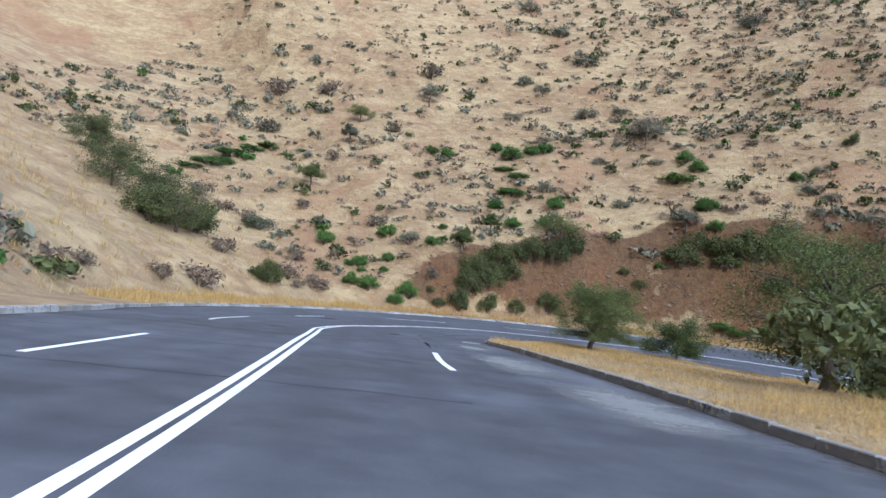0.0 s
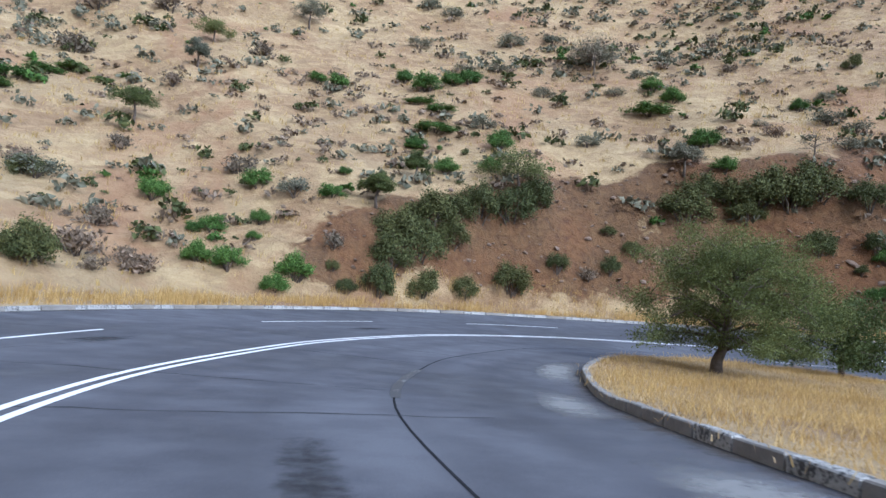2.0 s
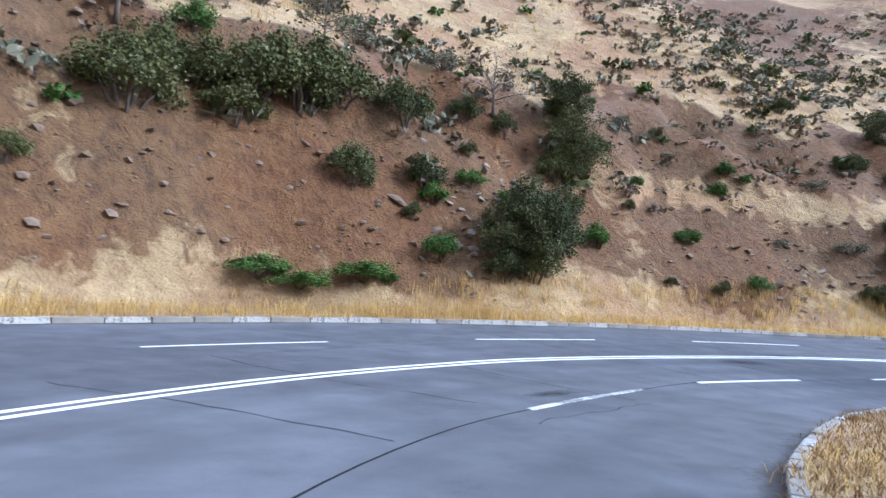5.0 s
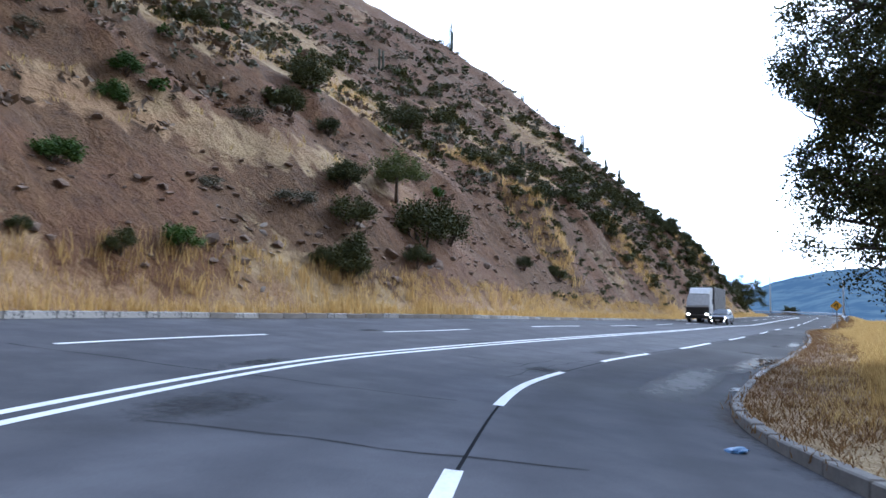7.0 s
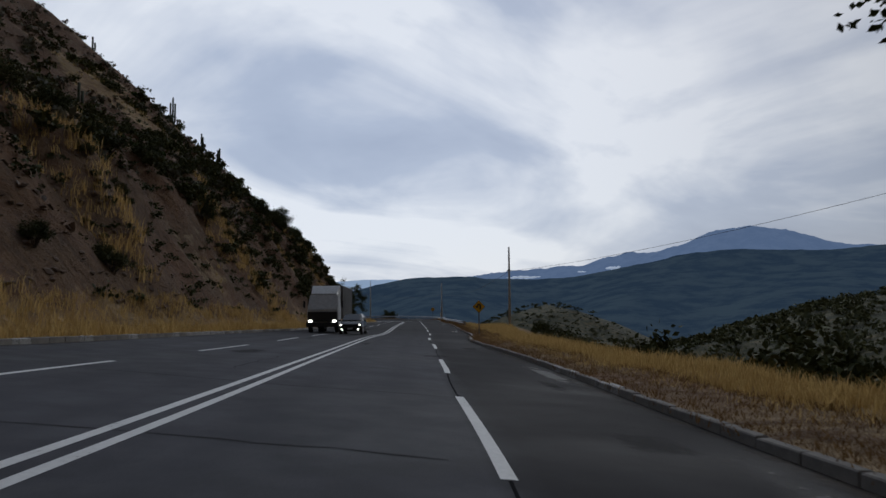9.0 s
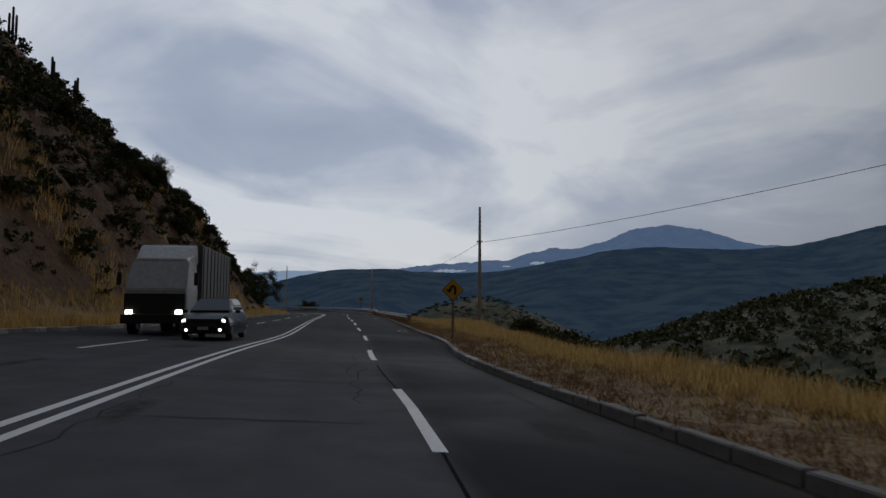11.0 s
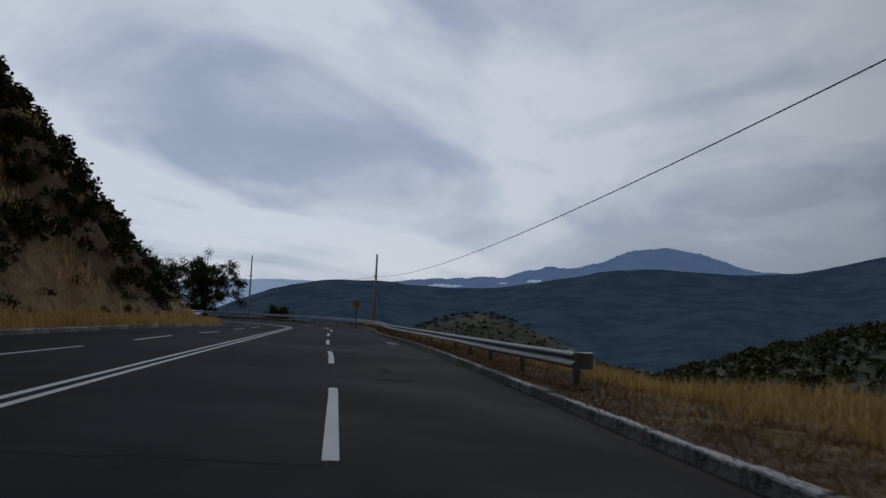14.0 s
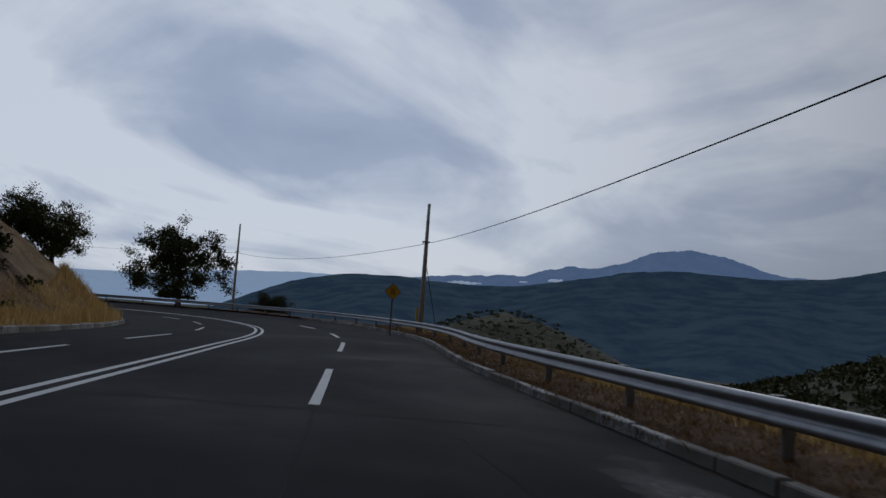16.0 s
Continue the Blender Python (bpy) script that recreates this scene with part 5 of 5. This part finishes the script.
def field(count, seed):
    """Places all over the hill outside the bend and beyond."""
    rng = np.random.default_rng(seed)
    a = np.stack([rng.uniform(-80, 80, int(count * 0.8)), 58 + 175 * rng.random(int(count * 0.8)) ** 1.15], 1)
    i, off = locate(a[:, 0], a[:, 1])
    a = a[(off < 0) & (-off - LINE[i, 3] > 7) & (fbm(a[:, 0], a[:, 1], 26, seed * 0.7, 3) > rng.uniform(-0.75, 0.35, len(a)))]
    b, _ = scatter(int(count * 0.13), 168, 290, 9, 60, -1, seed + 1, 1.0)
    c, _ = scatter(int(count * 0.15), 62, 96, 4, 60, -1, seed + 2, 1.0)
    e = np.stack([rng.uniform(0, 90, int(count * 0.3)), rng.uniform(95, 235, int(count * 0.3))], 1)
    return np.concatenate([a, b, c, e])


for name, label, mat, count, lo, hi, tall, leaves, seed in (
        ("grey_scrub", "scattered grey-green scrub over the dry hillside", LEAF_GREY, 4400, 0.35, 2.5, 0.75, 36, 51),
        ("dark_scrub", "scattered dark green scrub over the dry hillside", LEAF_DARK, 1300, 0.4, 2.3, 0.85, 60, 61),
        ("brown_scrub", "scattered dry brown scrub over the hillside", LEAF_BROWN, 6000, 0.3, 2.0, 0.6, 28, 71),
        ("green_scrub", "scattered fresh green bushes over the hillside", LEAF_BRIGHT, 330, 0.4, 1.6, 0.85, 110, 81)):
    p = field(count, seed)
    w = lo + (hi - lo) * np.random.default_rng(seed + 5).random(len(p)) ** 1.5
    scrub(name, label, p, w, tall, leaves, 0.16, mat, seed + 6)
# thicker growth on the steep hill along the lower road
p1, _ = scatter(230, 200, 304, 9, 40, -1, 91)
p2, _ = scatter(280, 236, 306, 4.0, 20, -1, 92)
scrub("hill_thicket", "thick dark scrub along the crest of the steep hill", np.concatenate([p1, p2]), np.random.default_rng(93).uniform(0.7, 2.1, len(p1) + len(p2)), 1.05, 190, 0.115, LEAF_DARK, 94)
p3, _ = scatter(900, 200, 306, 3.0, 24, -1, 191)
scrub("slope_scrub", "low dark scrub over the steep earth slope", p3, np.random.default_rng(193).uniform(0.35, 1.3, len(p3)), 0.8, 60, 0.12, LEAF_DARK, 194)
# bushes on the bank below the inner verge, and woods over the ravine
p = np.concatenate([scatter(330, 146, 262, 8, 46, 1, 95)[0], scatter(70, 178, 214, 9, 17, 1, 195)[0]])
scrub("bank_thicket", "dark green thicket on the bank below the road", p, np.random.default_rng(96).uniform(1.6, 4.2, len(p)), 0.95, 560, 0.052, LEAF_DARK, 97)
rng = np.random.default_rng(98)
p = np.concatenate([np.stack([rng.uniform(20, 260, 3000), rng.uniform(-290, -80, 3000)], 1), np.stack([rng.uniform(180, 560, 2200), rng.uniform(-480, -110, 2200)], 1)])
i, off = locate(p[:, 0], p[:, 1])
p = p[(off > 35)]
scrub("ravine_woods", "low dark woods over the hills across the ravine", p, 1.6 + 3.6 * rng.random(len(p)) ** 1.6, 0.8, 34, 0.18, LEAF_WOOD, 99)


CUT_TREES = [(34.4, 65.3, 4.4, 1.9, 41), (35.8, 66.2, 3.6, 1.6, 42), (26.1, 63.0, 4.6, 1.9, 43), (27.6, 62.6, 4.2, 1.8, 44), (28.9, 62.9, 3.2, 1.5, 45)]
LEFT_BANK = [(-45.5, 51.5, 4.8, 3.2, 16), (-41.0, 51.5, 4.4, 3.0, 17), (-36.8, 48.8, 4.4, 3.2, 18), (-52.5, 57.8, 4.0, 2.6, 31)]


# ---- trees ----
def tree(name, label, x, y, height, spread, crown_low, trunk, mat, seed, leaves, size, limbs=9, lean=(0, 0), clump=0.1, flat=1.0, base=None, twigs=9, aspect=1.7, narrow=0.22, sag=0.25, lift=0.5, dome=0.0, hold=9.0):
    """A tapered trunk that forks into limbs and twigs, with leaves in clumps round the twigs' ends."""
    rng = np.random.default_rng(seed)
    z0 = ground_z(x, y) if base is None else base
    t = thing(name, label, "tree", at=Matrix.Translation((x, y, z0)))
    fork = max(crown_low * 0.8, height * 0.16)
    top = np.array((lean[0], lean[1], height * 0.8))
    pieces = [tube([(0, 0, -0.4), (0.05 * rng.normal(), 0.05 * rng.normal(), fork * 0.5), (lean[0] * 0.3, lean[1] * 0.3, fork), tuple(top)], [trunk * 1.35, trunk, trunk * 0.85, trunk * 0.15], 10)]
    tips, heart = [], np.array((lean[0] * 0.3, lean[1] * 0.3, fork))
    for k in range(limbs):
        a = 2.4 * k + rng.uniform(-0.3, 0.3)
        level = ((k + 0.5) / limbs) ** 0.9
        start = heart + (top - heart) * level * 0.75
        bulge = math.sin(math.pi * (narrow + (0.88 - narrow) * level)) ** 0.7
        reach = spread * bulge * rng.uniform(0.72, 1.05)
        rise = (height * (0.3 + 0.68 * level) * flat - start[2]) * rng.uniform(lift, 1.0) - (1 - level) * reach * sag
        goal = start + np.array((math.cos(a) * reach, math.sin(a) * reach, rise))
        goal[2] = max(goal[2], crown_low + dome * reach)
        goal[:2] *= min(1.0, spread * hold * 0.8 / (math.hypot(goal[0], goal[1]) + 1e-6))
        mid = start + (goal - start) * 0.5 + rng.normal(size=3) * spread * 0.06 + np.array((0, 0, reach * 0.10))
        r = trunk * rng.uniform(0.26, 0.42)
        pieces.append(tube([start - np.array((0, 0, 0.15)), start + (mid - start) * 0.5 + rng.normal(size=3) * 0.05, mid, goal], [r, r * 0.75, r * 0.5, r * 0.12], 6))
        tips.append(goal)
        for j in range(twigs):
            u = rng.uniform(0.25, 1.0)
            p = start + (mid - start) * u * 2 if u < 0.5 else mid + (goal - mid) * (u * 2 - 1)
            q = p + rng.normal(size=3) * np.array((1, 1, 0.75)) * spread * 0.2
            q[2] = max(q[2], crown_low + 0.1 * rng.random() + dome * (math.hypot(q[0], q[1]) - 0.6))
            q[:2] *= min(1.0, spread * hold * 0.84 / (math.hypot(q[0], q[1]) + 1e-6))
            pieces.append(tube([p, (p + q) / 2 + rng.normal(size=3) * 0.03 * spread, q], [r * 0.28, r * 0.16, r * 0.05], 4))
            tips += [q, q * 0.6 + p * 0.4, q + rng.normal(size=3) * spread * 0.06]
    child("trunk", mesh_of("trunk", *merge(pieces), BARK, True), t)
    tips = np.array(tips)
    weight = rng.uniform(0.3, 1.7, len(tips))
    centre = tips[rng.choice(len(tips), leaves, p=weight / weight.sum())]
    pts = centre + rng.normal(size=(leaves, 3)) * spread * clump * np.array((1, 1, 0.75))
    pts[:, 2] = np.maximum(pts[:, 2], crown_low * 0.75 + 0.3 * rng.random(leaves) + dome * (np.hypot(pts[:, 0], pts[:, 1]) - 1.0))
    lobe = 0.87 + 0.15 * np.sin(1.15 * pts[:, 2] + 2.0 * np.arctan2(pts[:, 1], pts[:, 0])) + 0.05 * np.sin(2.9 * pts[:, 2])
    pts[:, :2] *= np.minimum(1.0, spread * hold * lobe * rng.uniform(0.9, 1.05, leaves) / (np.hypot(pts[:, 0], pts[:, 1]) + 1e-6))[:, None]
    child("crown", mesh_of("crown", *leaf_cards(pts, size, rng, aspect, 0.3), mat), t)
    return t


tree("acacia_tree", "feathery green acacia on the grassy island", -0.4, 37.3, 4.7, 2.9, 0.8, 0.17, LEAF_ACACIA, 1, 80000, 0.03, 22, (0.7, 0.4), 0.07, aspect=2.6)
tree("acacia_tree", "small low acacia on the grassy island", 5.8, 41.2, 3.0, 2.2, 0.45, 0.11, LEAF_ACACIA, 2, 20000, 0.047, 11, (0, 0), 0.11, aspect=2.4)
tree("acacia_tree", "broad feathery acacia beside the upper road", 5.9, 15.3, 5.4, 3.4, 0.8, 0.24, LEAF_ACACIA, 3, 26000, 0.047, 15, (0, 0), 0.11, aspect=2.4)
tree("evergreen_tree", "tall dark broad-leaved evergreen below the verge", 32.3, 31.9, 16.0, 6.6, 0.75, 0.5, LEAF_DARK, 4, 300000, 0.068, 50, (0, 0), 0.05, twigs=14, narrow=0.34, sag=0.1, lift=0.8, dome=0.42, hold=1.06)
tree("lone_tree", "dark open-crowned tree beyond the guard rail", 205.6, -60.2, 10.2, 6.6, 1.3, 0.32, LEAF_DARK, 5, 26000, 0.16, 15, (0, 0), 0.06, base=-2.2)
for x, y, h, w, mat, seed in ((-34.3, 74.8, 3.4, 2.0, LEAF_ACACIA, 6), (-34.9, 95.4, 3.0, 2.2, LEAF_ACACIA, 7), (-26.1, 104.7, 4.6, 2.2, LEAF_GREY, 8), (56.0, 48.0, 3.4, 1.9, LEAF_ACACIA, 9), (-10.5, 69.3, 2.6, 1.1, LEAF_ACACIA, 10), (-33.8, 87.6, 3.4, 1.4, LEAF_GREY, 12), (-2.7, 70.4, 3.0, 2.9, LEAF_ACACIA, 13), (11.3, 73.3, 2.8, 1.4, LEAF_GREY, 14), (8.6, 97.2, 4.6, 3.3, LEAF_GREY, 25), (-13.0, 64.8, 2.6, 1.2, LEAF_ACACIA, 26)):
    tree("hill_tree", "small flat-topped tree on the hillside", x, y, h, w, h * 0.45, 0.10, mat, seed, 6500, 0.06, 8, (0, 0), 0.10, 0.8, aspect=2.2)
tree("bare_tree", "grey half-bare tree at the top of the earth cut", 21.6, 72.4, 2.8, 1.8, 0.6, 0.08, LEAF_GREY, 16, 700, 0.05, 12, (0, 0), 0.12)
tree("bare_tree", "grey half-bare tree at the top of the earth cut", 31.3, 68.6, 3.6, 2.8, 0.6, 0.1, LEAF_GREY, 15, 1500, 0.05, 14, (0, 0), 0.12)
for x, y, h, w, seed in LEFT_BANK + CUT_TREES + [(164.8, -34.4, 3.4, 1.9, 19), (166.0, -32.8, 2.6, 2.0, 20), (182.3, -59.5, 3.0, 2.0, 22), (129.0, -3.0, 3.0, 2.2, 24)]:
    tree("hill_tree", "dark bushy tree on the hillside", x, y, h, w, h * 0.12, 0.14, LEAF_DARK, seed, 13000, 0.07, 14, (0, 0), 0.10)


# ---- column cacti on the crest ----
def cactus(x, y, high, arms, seed):
    rng = random.Random(seed)
    c = thing("column_cactus", "tall grey-green column cactus on the crest of the hill", "cactus", "cacti on the crest", at=Matrix.Translation((x, y, ground_z(x, y) - 0.2)))
    for k in range(arms):
        a, r = rng.uniform(0, 6.28), 0.0 if k == 0 else rng.uniform(0.25, 0.6)
        h = high * (1 if k == 0 else rng.uniform(0.55, 0.95))
        foot = (math.cos(a) * r * 0.5, math.sin(a) * r * 0.5, 0.0)
        v, f = tube([foot, (math.cos(a) * r, math.sin(a) * r, h * 0.2), (math.cos(a) * r, math.sin(a) * r, h * 0.96), (math.cos(a) * r, math.sin(a) * r, h)], [0.13, 0.15, 0.14, 0.05], 9)
        child("column", mesh_of("column", v, f, CACTUS, True), c)


for k, (x, y, h, arms) in enumerate(((161.0, 30.6, 7.0, 5), (157.0, 16.1, 2.4, 2), (150.8, 5.2, 4.6, 4), (147.0, 1.8, 3.0, 2), (145.4, -0.6, 3.2, 3), (113.0, 47.3, 3.2, 3), (112.7, 26.9, 2.2, 2))):
    cactus(x, y, h, arms, k)


# ---- loose rock on the cuts ----
def rock_mesh(seed, flatness):
    rng = np.random.default_rng(seed)
    bm = bmesh.new()
    bmesh.ops.create_icosphere(bm, subdivisions=1, radius=0.5)
    for v in bm.verts:
        v.co *= 1 + 0.28 * rng.normal()
        v.co.z *= flatness
    me = bpy.data.meshes.new("rock")
    bmesh.ops.convex_hull(bm, input=bm.verts[:])
    bm.to_mesh(me)
    bm.free()
    me.materials.append(ROCK)
    return me


ROCKS = [rock_mesh(k, f) for k, f in enumerate((0.45, 0.6, 0.8, 0.35))]
rng = random.Random(21)
for x, y, w in ((24.0, 65.2, 1.0), (24.6, 64.6, 0.7), (23.4, 66.0, 0.8), (18.5, 69.6, 0.7), (22.0, 67.2, 1.1), (52.5, 46.6, 1.2), (53.6, 45.9, 0.9), (51.9, 47.6, 0.8), (50.0, 48.6, 0.9), (48.2, 50.4, 0.8), (71.5, 35.5, 0.8), (78.0, 33.0, 0.7), (62.0, 41.5, 0.7), (44.5, 53.5, 0.7), (41.0, 55.5, 0.8), (9.0, 71.0, 0.7), (3.0, 70.0, 0.6), (66.0, 40.0, 0.6)):
    m = Matrix.Translation((x, y, ground_z(x, y) + 0.02)) @ Euler((rng.uniform(-0.6, 0.6), rng.uniform(-0.6, 0.6), rng.uniform(0, 6))).to_matrix().to_4x4() @ Matrix.Diagonal((w, w * rng.uniform(0.6, 1), w * 0.8, 1))
    thing("rock", "angular grey-brown rock standing out of the earth cut", "rock", "rocks in the earth cut", at=m, mesh=ROCKS[rng.randrange(4)])
SLABS = [(25.0, 65.8), (25.8, 65.3), (28.3, 66.2), (26.3, 65.3), (30.6, 67.4), (25.2, 67.3), (43.4, 55.0), (44.1, 54.0), (41.1, 55.0), (49.4, 49.5), (52.1, 46.6), (71.1, 37.8), (22.9, 67.6), (23.6, 64.0)]
ROCK_PALE = plain("pale_layered_rock", (0.21, 0.175, 0.14), 0.95, vary=0.4, scale=2.5, bump=0.7)
SLAB_SHAPES = [rock_mesh(k, 0.3) for k in range(20, 24)]
for me in SLAB_SHAPES:
    me.materials.clear()
    me.materials.append(ROCK_PALE)
for x, y in SLABS:
    for k in range(7):
        px, py, w = x + rng.gauss(0, 0.6), y + rng.gauss(0, 0.6), rng.uniform(0.18, 0.5)
        m = Matrix.Translation((px, py, ground_z(px, py) + 0.02)) @ Euler((rng.uniform(-0.9, 0.9), rng.uniform(-0.7, 0.7), rng.uniform(0, 6.28))).to_matrix().to_4x4() @ Matrix.Diagonal((w * 1.3, w * 0.7, w * 0.6, 1))
        thing("rock_slab", "pale broken rock slab sticking out of the earth cut", "rock", "slabs in the earth cut", at=m, mesh=SLAB_SHAPES[rng.randrange(4)])
rng = np.random.default_rng(33)
pp = np.concatenate([scatter(1500, 124, 152, 2, 12, -1, 34)[0], scatter(1700, 152, 215, 2, 13, -1, 35)[0], scatter(500, 215, 300, 2, 14, -1, 36)[0]])
zz, bare, _ = terrain(pp[:, 0], pp[:, 1], False)
pp, zz = pp[bare > 0.5], zz[bare > 0.5]
vv, ff, base = [], [], 0
cores = [np.array([v.co[:] for v in me.vertices]) for me in ROCKS]
tris = [[tuple(p.vertices) for p in me.polygons] for me in ROCKS]
for (x, y), z in zip(pp, zz):
    k, w, a = rng.integers(0, 4), 0.08 + 0.42 * rng.random() ** 3, rng.uniform(0, 6.28)
    c = cores[k] * w
    c = np.stack([c[:, 0] * math.cos(a) - c[:, 1] * math.sin(a), c[:, 0] * math.sin(a) + c[:, 1] * math.cos(a), c[:, 2]], 1) + np.array((x, y, z))
    vv.append(c)
    ff += [tuple(i + base for i in f) for f in tris[k]]
    base += len(c)
thing("loose_stones", "loose angular stones scattered over the earth cuts", "stones", kind="stuff", mesh=mesh_of("loose_stones", np.concatenate(vv), ff, ROCK))


# ---- dry grass ----
def grass(name, label, places, heights, wide, blades, splay, seed, mat=STRAW, lie=(0.1, 0.55)):
    """Tufts of thin bent blades, one piece."""
    rng = np.random.default_rng(seed)
    z, _, _ = terrain(places[:, 0], places[:, 1], False)
    n = len(places) * blades
    root = np.repeat(np.c_[places, z - 0.02], blades, 0) + np.c_[rng.normal(size=(n, 2)) * splay, np.zeros(n)]
    h = np.repeat(heights, blades) * rng.uniform(0.55, 1.15, n)
    a, b = rng.uniform(0, 6.28, n), rng.uniform(0, 6.28, n)
    side = np.stack([np.cos(a), np.sin(a), np.zeros(n)], 1) * (wide * rng.uniform(0.6, 1.4, n))[:, None]
    bend = np.stack([np.cos(b), np.sin(b), np.zeros(n)], 1) * (h * rng.uniform(*lie, n))[:, None]
    up = np.array((0, 0, 1.0))
    v = np.stack([root - side, root + side, root + side * 0.7 + bend * 0.35 + up * (h * 0.6)[:, None], root - side * 0.7 + bend * 0.35 + up * (h * 0.6)[:, None], root + bend + up * h[:, None]], 1).reshape(-1, 3)
    k = np.arange(n) * 5
    quads = np.stack([k, k + 1, k + 2, k + 3], 1)
    tri = np.stack([k + 3, k + 2, k + 4], 1)
    faces = [tuple(q) for q in quads] + [tuple(q) for q in tri]
    return thing(name, label, "grass", kind="stuff", mesh=mesh_of(name, v, faces, mat))


p, d = scatter(11000, 95, 328, 0.25, 3.4, -1, 201)
grass("verge_grass", "tall dry straw grass along the foot of the hill", p, np.random.default_rng(202).uniform(0.3, 0.8, len(p)) * np.clip(0.8 + 0.7 * fbm(p[:, 0], p[:, 1], 5, 3.3, 3), 0.35, 1.3), 0.012, 7, 0.12, 203)
p, d = scatter(6800, 62, 140, 0.2, 7, 1, 211)
p = p[fbm(p[:, 0], p[:, 1], 4, 7.1, 3) > -0.25]
q, d = scatter(7000, 140, 300, 1.0, 5.0, 1, 212)
dist = np.r_[np.full(len(p), 2.0), d]
p = np.concatenate([p, q])
idx, _ = locate(p[:, 0], p[:, 1])
tallness = np.clip(0.2 + 0.22 * dist, 0.25, 0.8) * np.where(STATION[idx] > 255, 0.5, 1.0)
grass("shoulder_grass", "dry yellow grass on the shoulder behind the kerb", p, tallness * np.random.default_rng(213).uniform(0.15, 0.5, len(p)) * np.clip(0.9 + 0.8 * fbm(p[:, 0], p[:, 1], 3, 4.4, 3), 0.35, 1.5), 0.0065, 8, 0.16, 214, lie=(0.2, 0.9))
p, d = scatter(9500, 62, 168, 2.5, 60, -1, 221, 0.8)
q, d = scatter(3500, 168, 300, 4, 34, -1, 222)
p = np.concatenate([p, q])
_, bare, _ = terrain(p[:, 0], p[:, 1], False)
p = p[bare < 0.5]
grass("hill_grass", "dry straw grass tufts over the hillside", p, np.random.default_rng(223).uniform(0.25, 0.6, len(p)), 0.022, 6, 0.16, 224)


p = scatter(11000, 62, 136, 0.15, 8, 1, 252)[0]
grass("island_grass", "short pale trampled straw on the grassy island", p, np.random.default_rng(255).uniform(0.05, 0.17, len(p)), 0.007, 9, 0.14, 256, STRAW_PALE, (0.5, 1.5))
p = scatter(12000, 132, 322, 0.12, 2.6, 1, 251, 1.3)[0]
grass("short_grass", "short trampled reddish-brown grass behind the kerb", p, np.random.default_rng(253).uniform(0.05, 0.2, len(p)), 0.009, 8, 0.12, 254, STRAW_BROWN, (0.3, 1.2))
p, d = scatter(9000, 192, 300, 2.5, 26, -1, 241)
p = p[fbm(p[:, 0], p[:, 1], 12, 1.5, 3) > 0.34]
grass("straw_tussocks", "golden straw tussocks in patches on the steep earth slope", p, np.random.default_rng(243).uniform(0.45, 1.0, len(p)), 0.022, 9, 0.22, 244)
p, d = scatter(6500, 146, 262, 2.3, 5.4, 1, 231)
q, d2 = scatter(900, 262, 320, 1.9, 4.2, 1, 232)
p, d = np.concatenate([p, q]), np.r_[d, d2]
grass("tall_grass", "tall golden dry grass on the shoulder above the ravine", p, np.clip(0.1 + 0.1 * d, 0.25, 0.6) * np.random.default_rng(233).uniform(0.5, 1.1, len(p)), 0.011, 9, 0.16, 234)


# ---- litter at the kerb ----
litter = thing("broken_branches", "heap of broken branches and bark lying against the kerb", "branches", at=Matrix.Translation(on_road(173, 6.75)))
rng = random.Random(5)
way = math.atan2(*(on_road(174, 7.0) - on_road(173, 7.0))[1::-1])
for k in range(24):
    a, length = way + rng.gauss(0, 0.45), rng.uniform(0.25, 0.9)
    u, w = rng.uniform(-1.9, 1.5), rng.uniform(-0.45, 0.35) * (0.4 + 0.6 * rng.random())
    x, y = u * math.cos(way) + w * math.sin(way), u * math.sin(way) - w * math.cos(way)
    h = 0.03 + 0.05 * rng.random() * max(0, 1 - abs(u))
    r = rng.uniform(0.012, 0.032)
    v, f = tube([(x, y, h), (x + math.cos(a) * length * 0.5, y + math.sin(a) * length * 0.5, h + 0.03), (x + math.cos(a + 0.2) * length, y + math.sin(a + 0.2) * length, h + 0.01)], [r, r * 0.9, r * 0.45], 6)
    child("branch", mesh_of("branch", v, f, BARK if k % 3 else PALE_WOOD), litter)


def scrap(name, label, category, s, off, size, colour, seed):
    """A crumpled flattened piece of litter."""
    bm = bmesh.new()
    bmesh.ops.create_icosphere(bm, subdivisions=3, radius=0.5)
    for v in bm.verts:
        v.co += Vector(noise.noise_vector(v.co * 4 + Vector((seed, 0, 0)))) * 0.2
        v.co = Vector((v.co.x * size[0], v.co.y * size[1], max(v.co.z * size[2], -0.01)))
    t = thing(name, label, category, at=Matrix.Translation(on_road(s, off, 0.015)) @ Matrix.Rotation(seed, 4, "Z"))
    part("crumpled_sheet", bm, plain(name + "_surface", colour, 0.5), t)


scrap("plastic_bag", "crumpled white plastic bag lying in the gutter", "plastic bag", 164.5, 7.0, (0.42, 0.26, 0.12), (0.5, 0.5, 0.48), 1.0)
scrap("plastic_scrap", "small blue scrap of plastic lying on the asphalt", "litter", 155, 6.5, (0.3, 0.18, 0.08), (0.06, 0.16, 0.32), 2.0)
scrap("paper_scrap", "crumpled white paper lying against the kerb", "litter", 237.6, 6.35, (0.3, 0.16, 0.14), (0.7, 0.7, 0.68), 3.0)
scrap("food_tray", "flattened pale food tray lying in the gutter", "litter", 238.4, 6.05, (0.2, 0.16, 0.05), (0.5, 0.4, 0.34), 4.0)
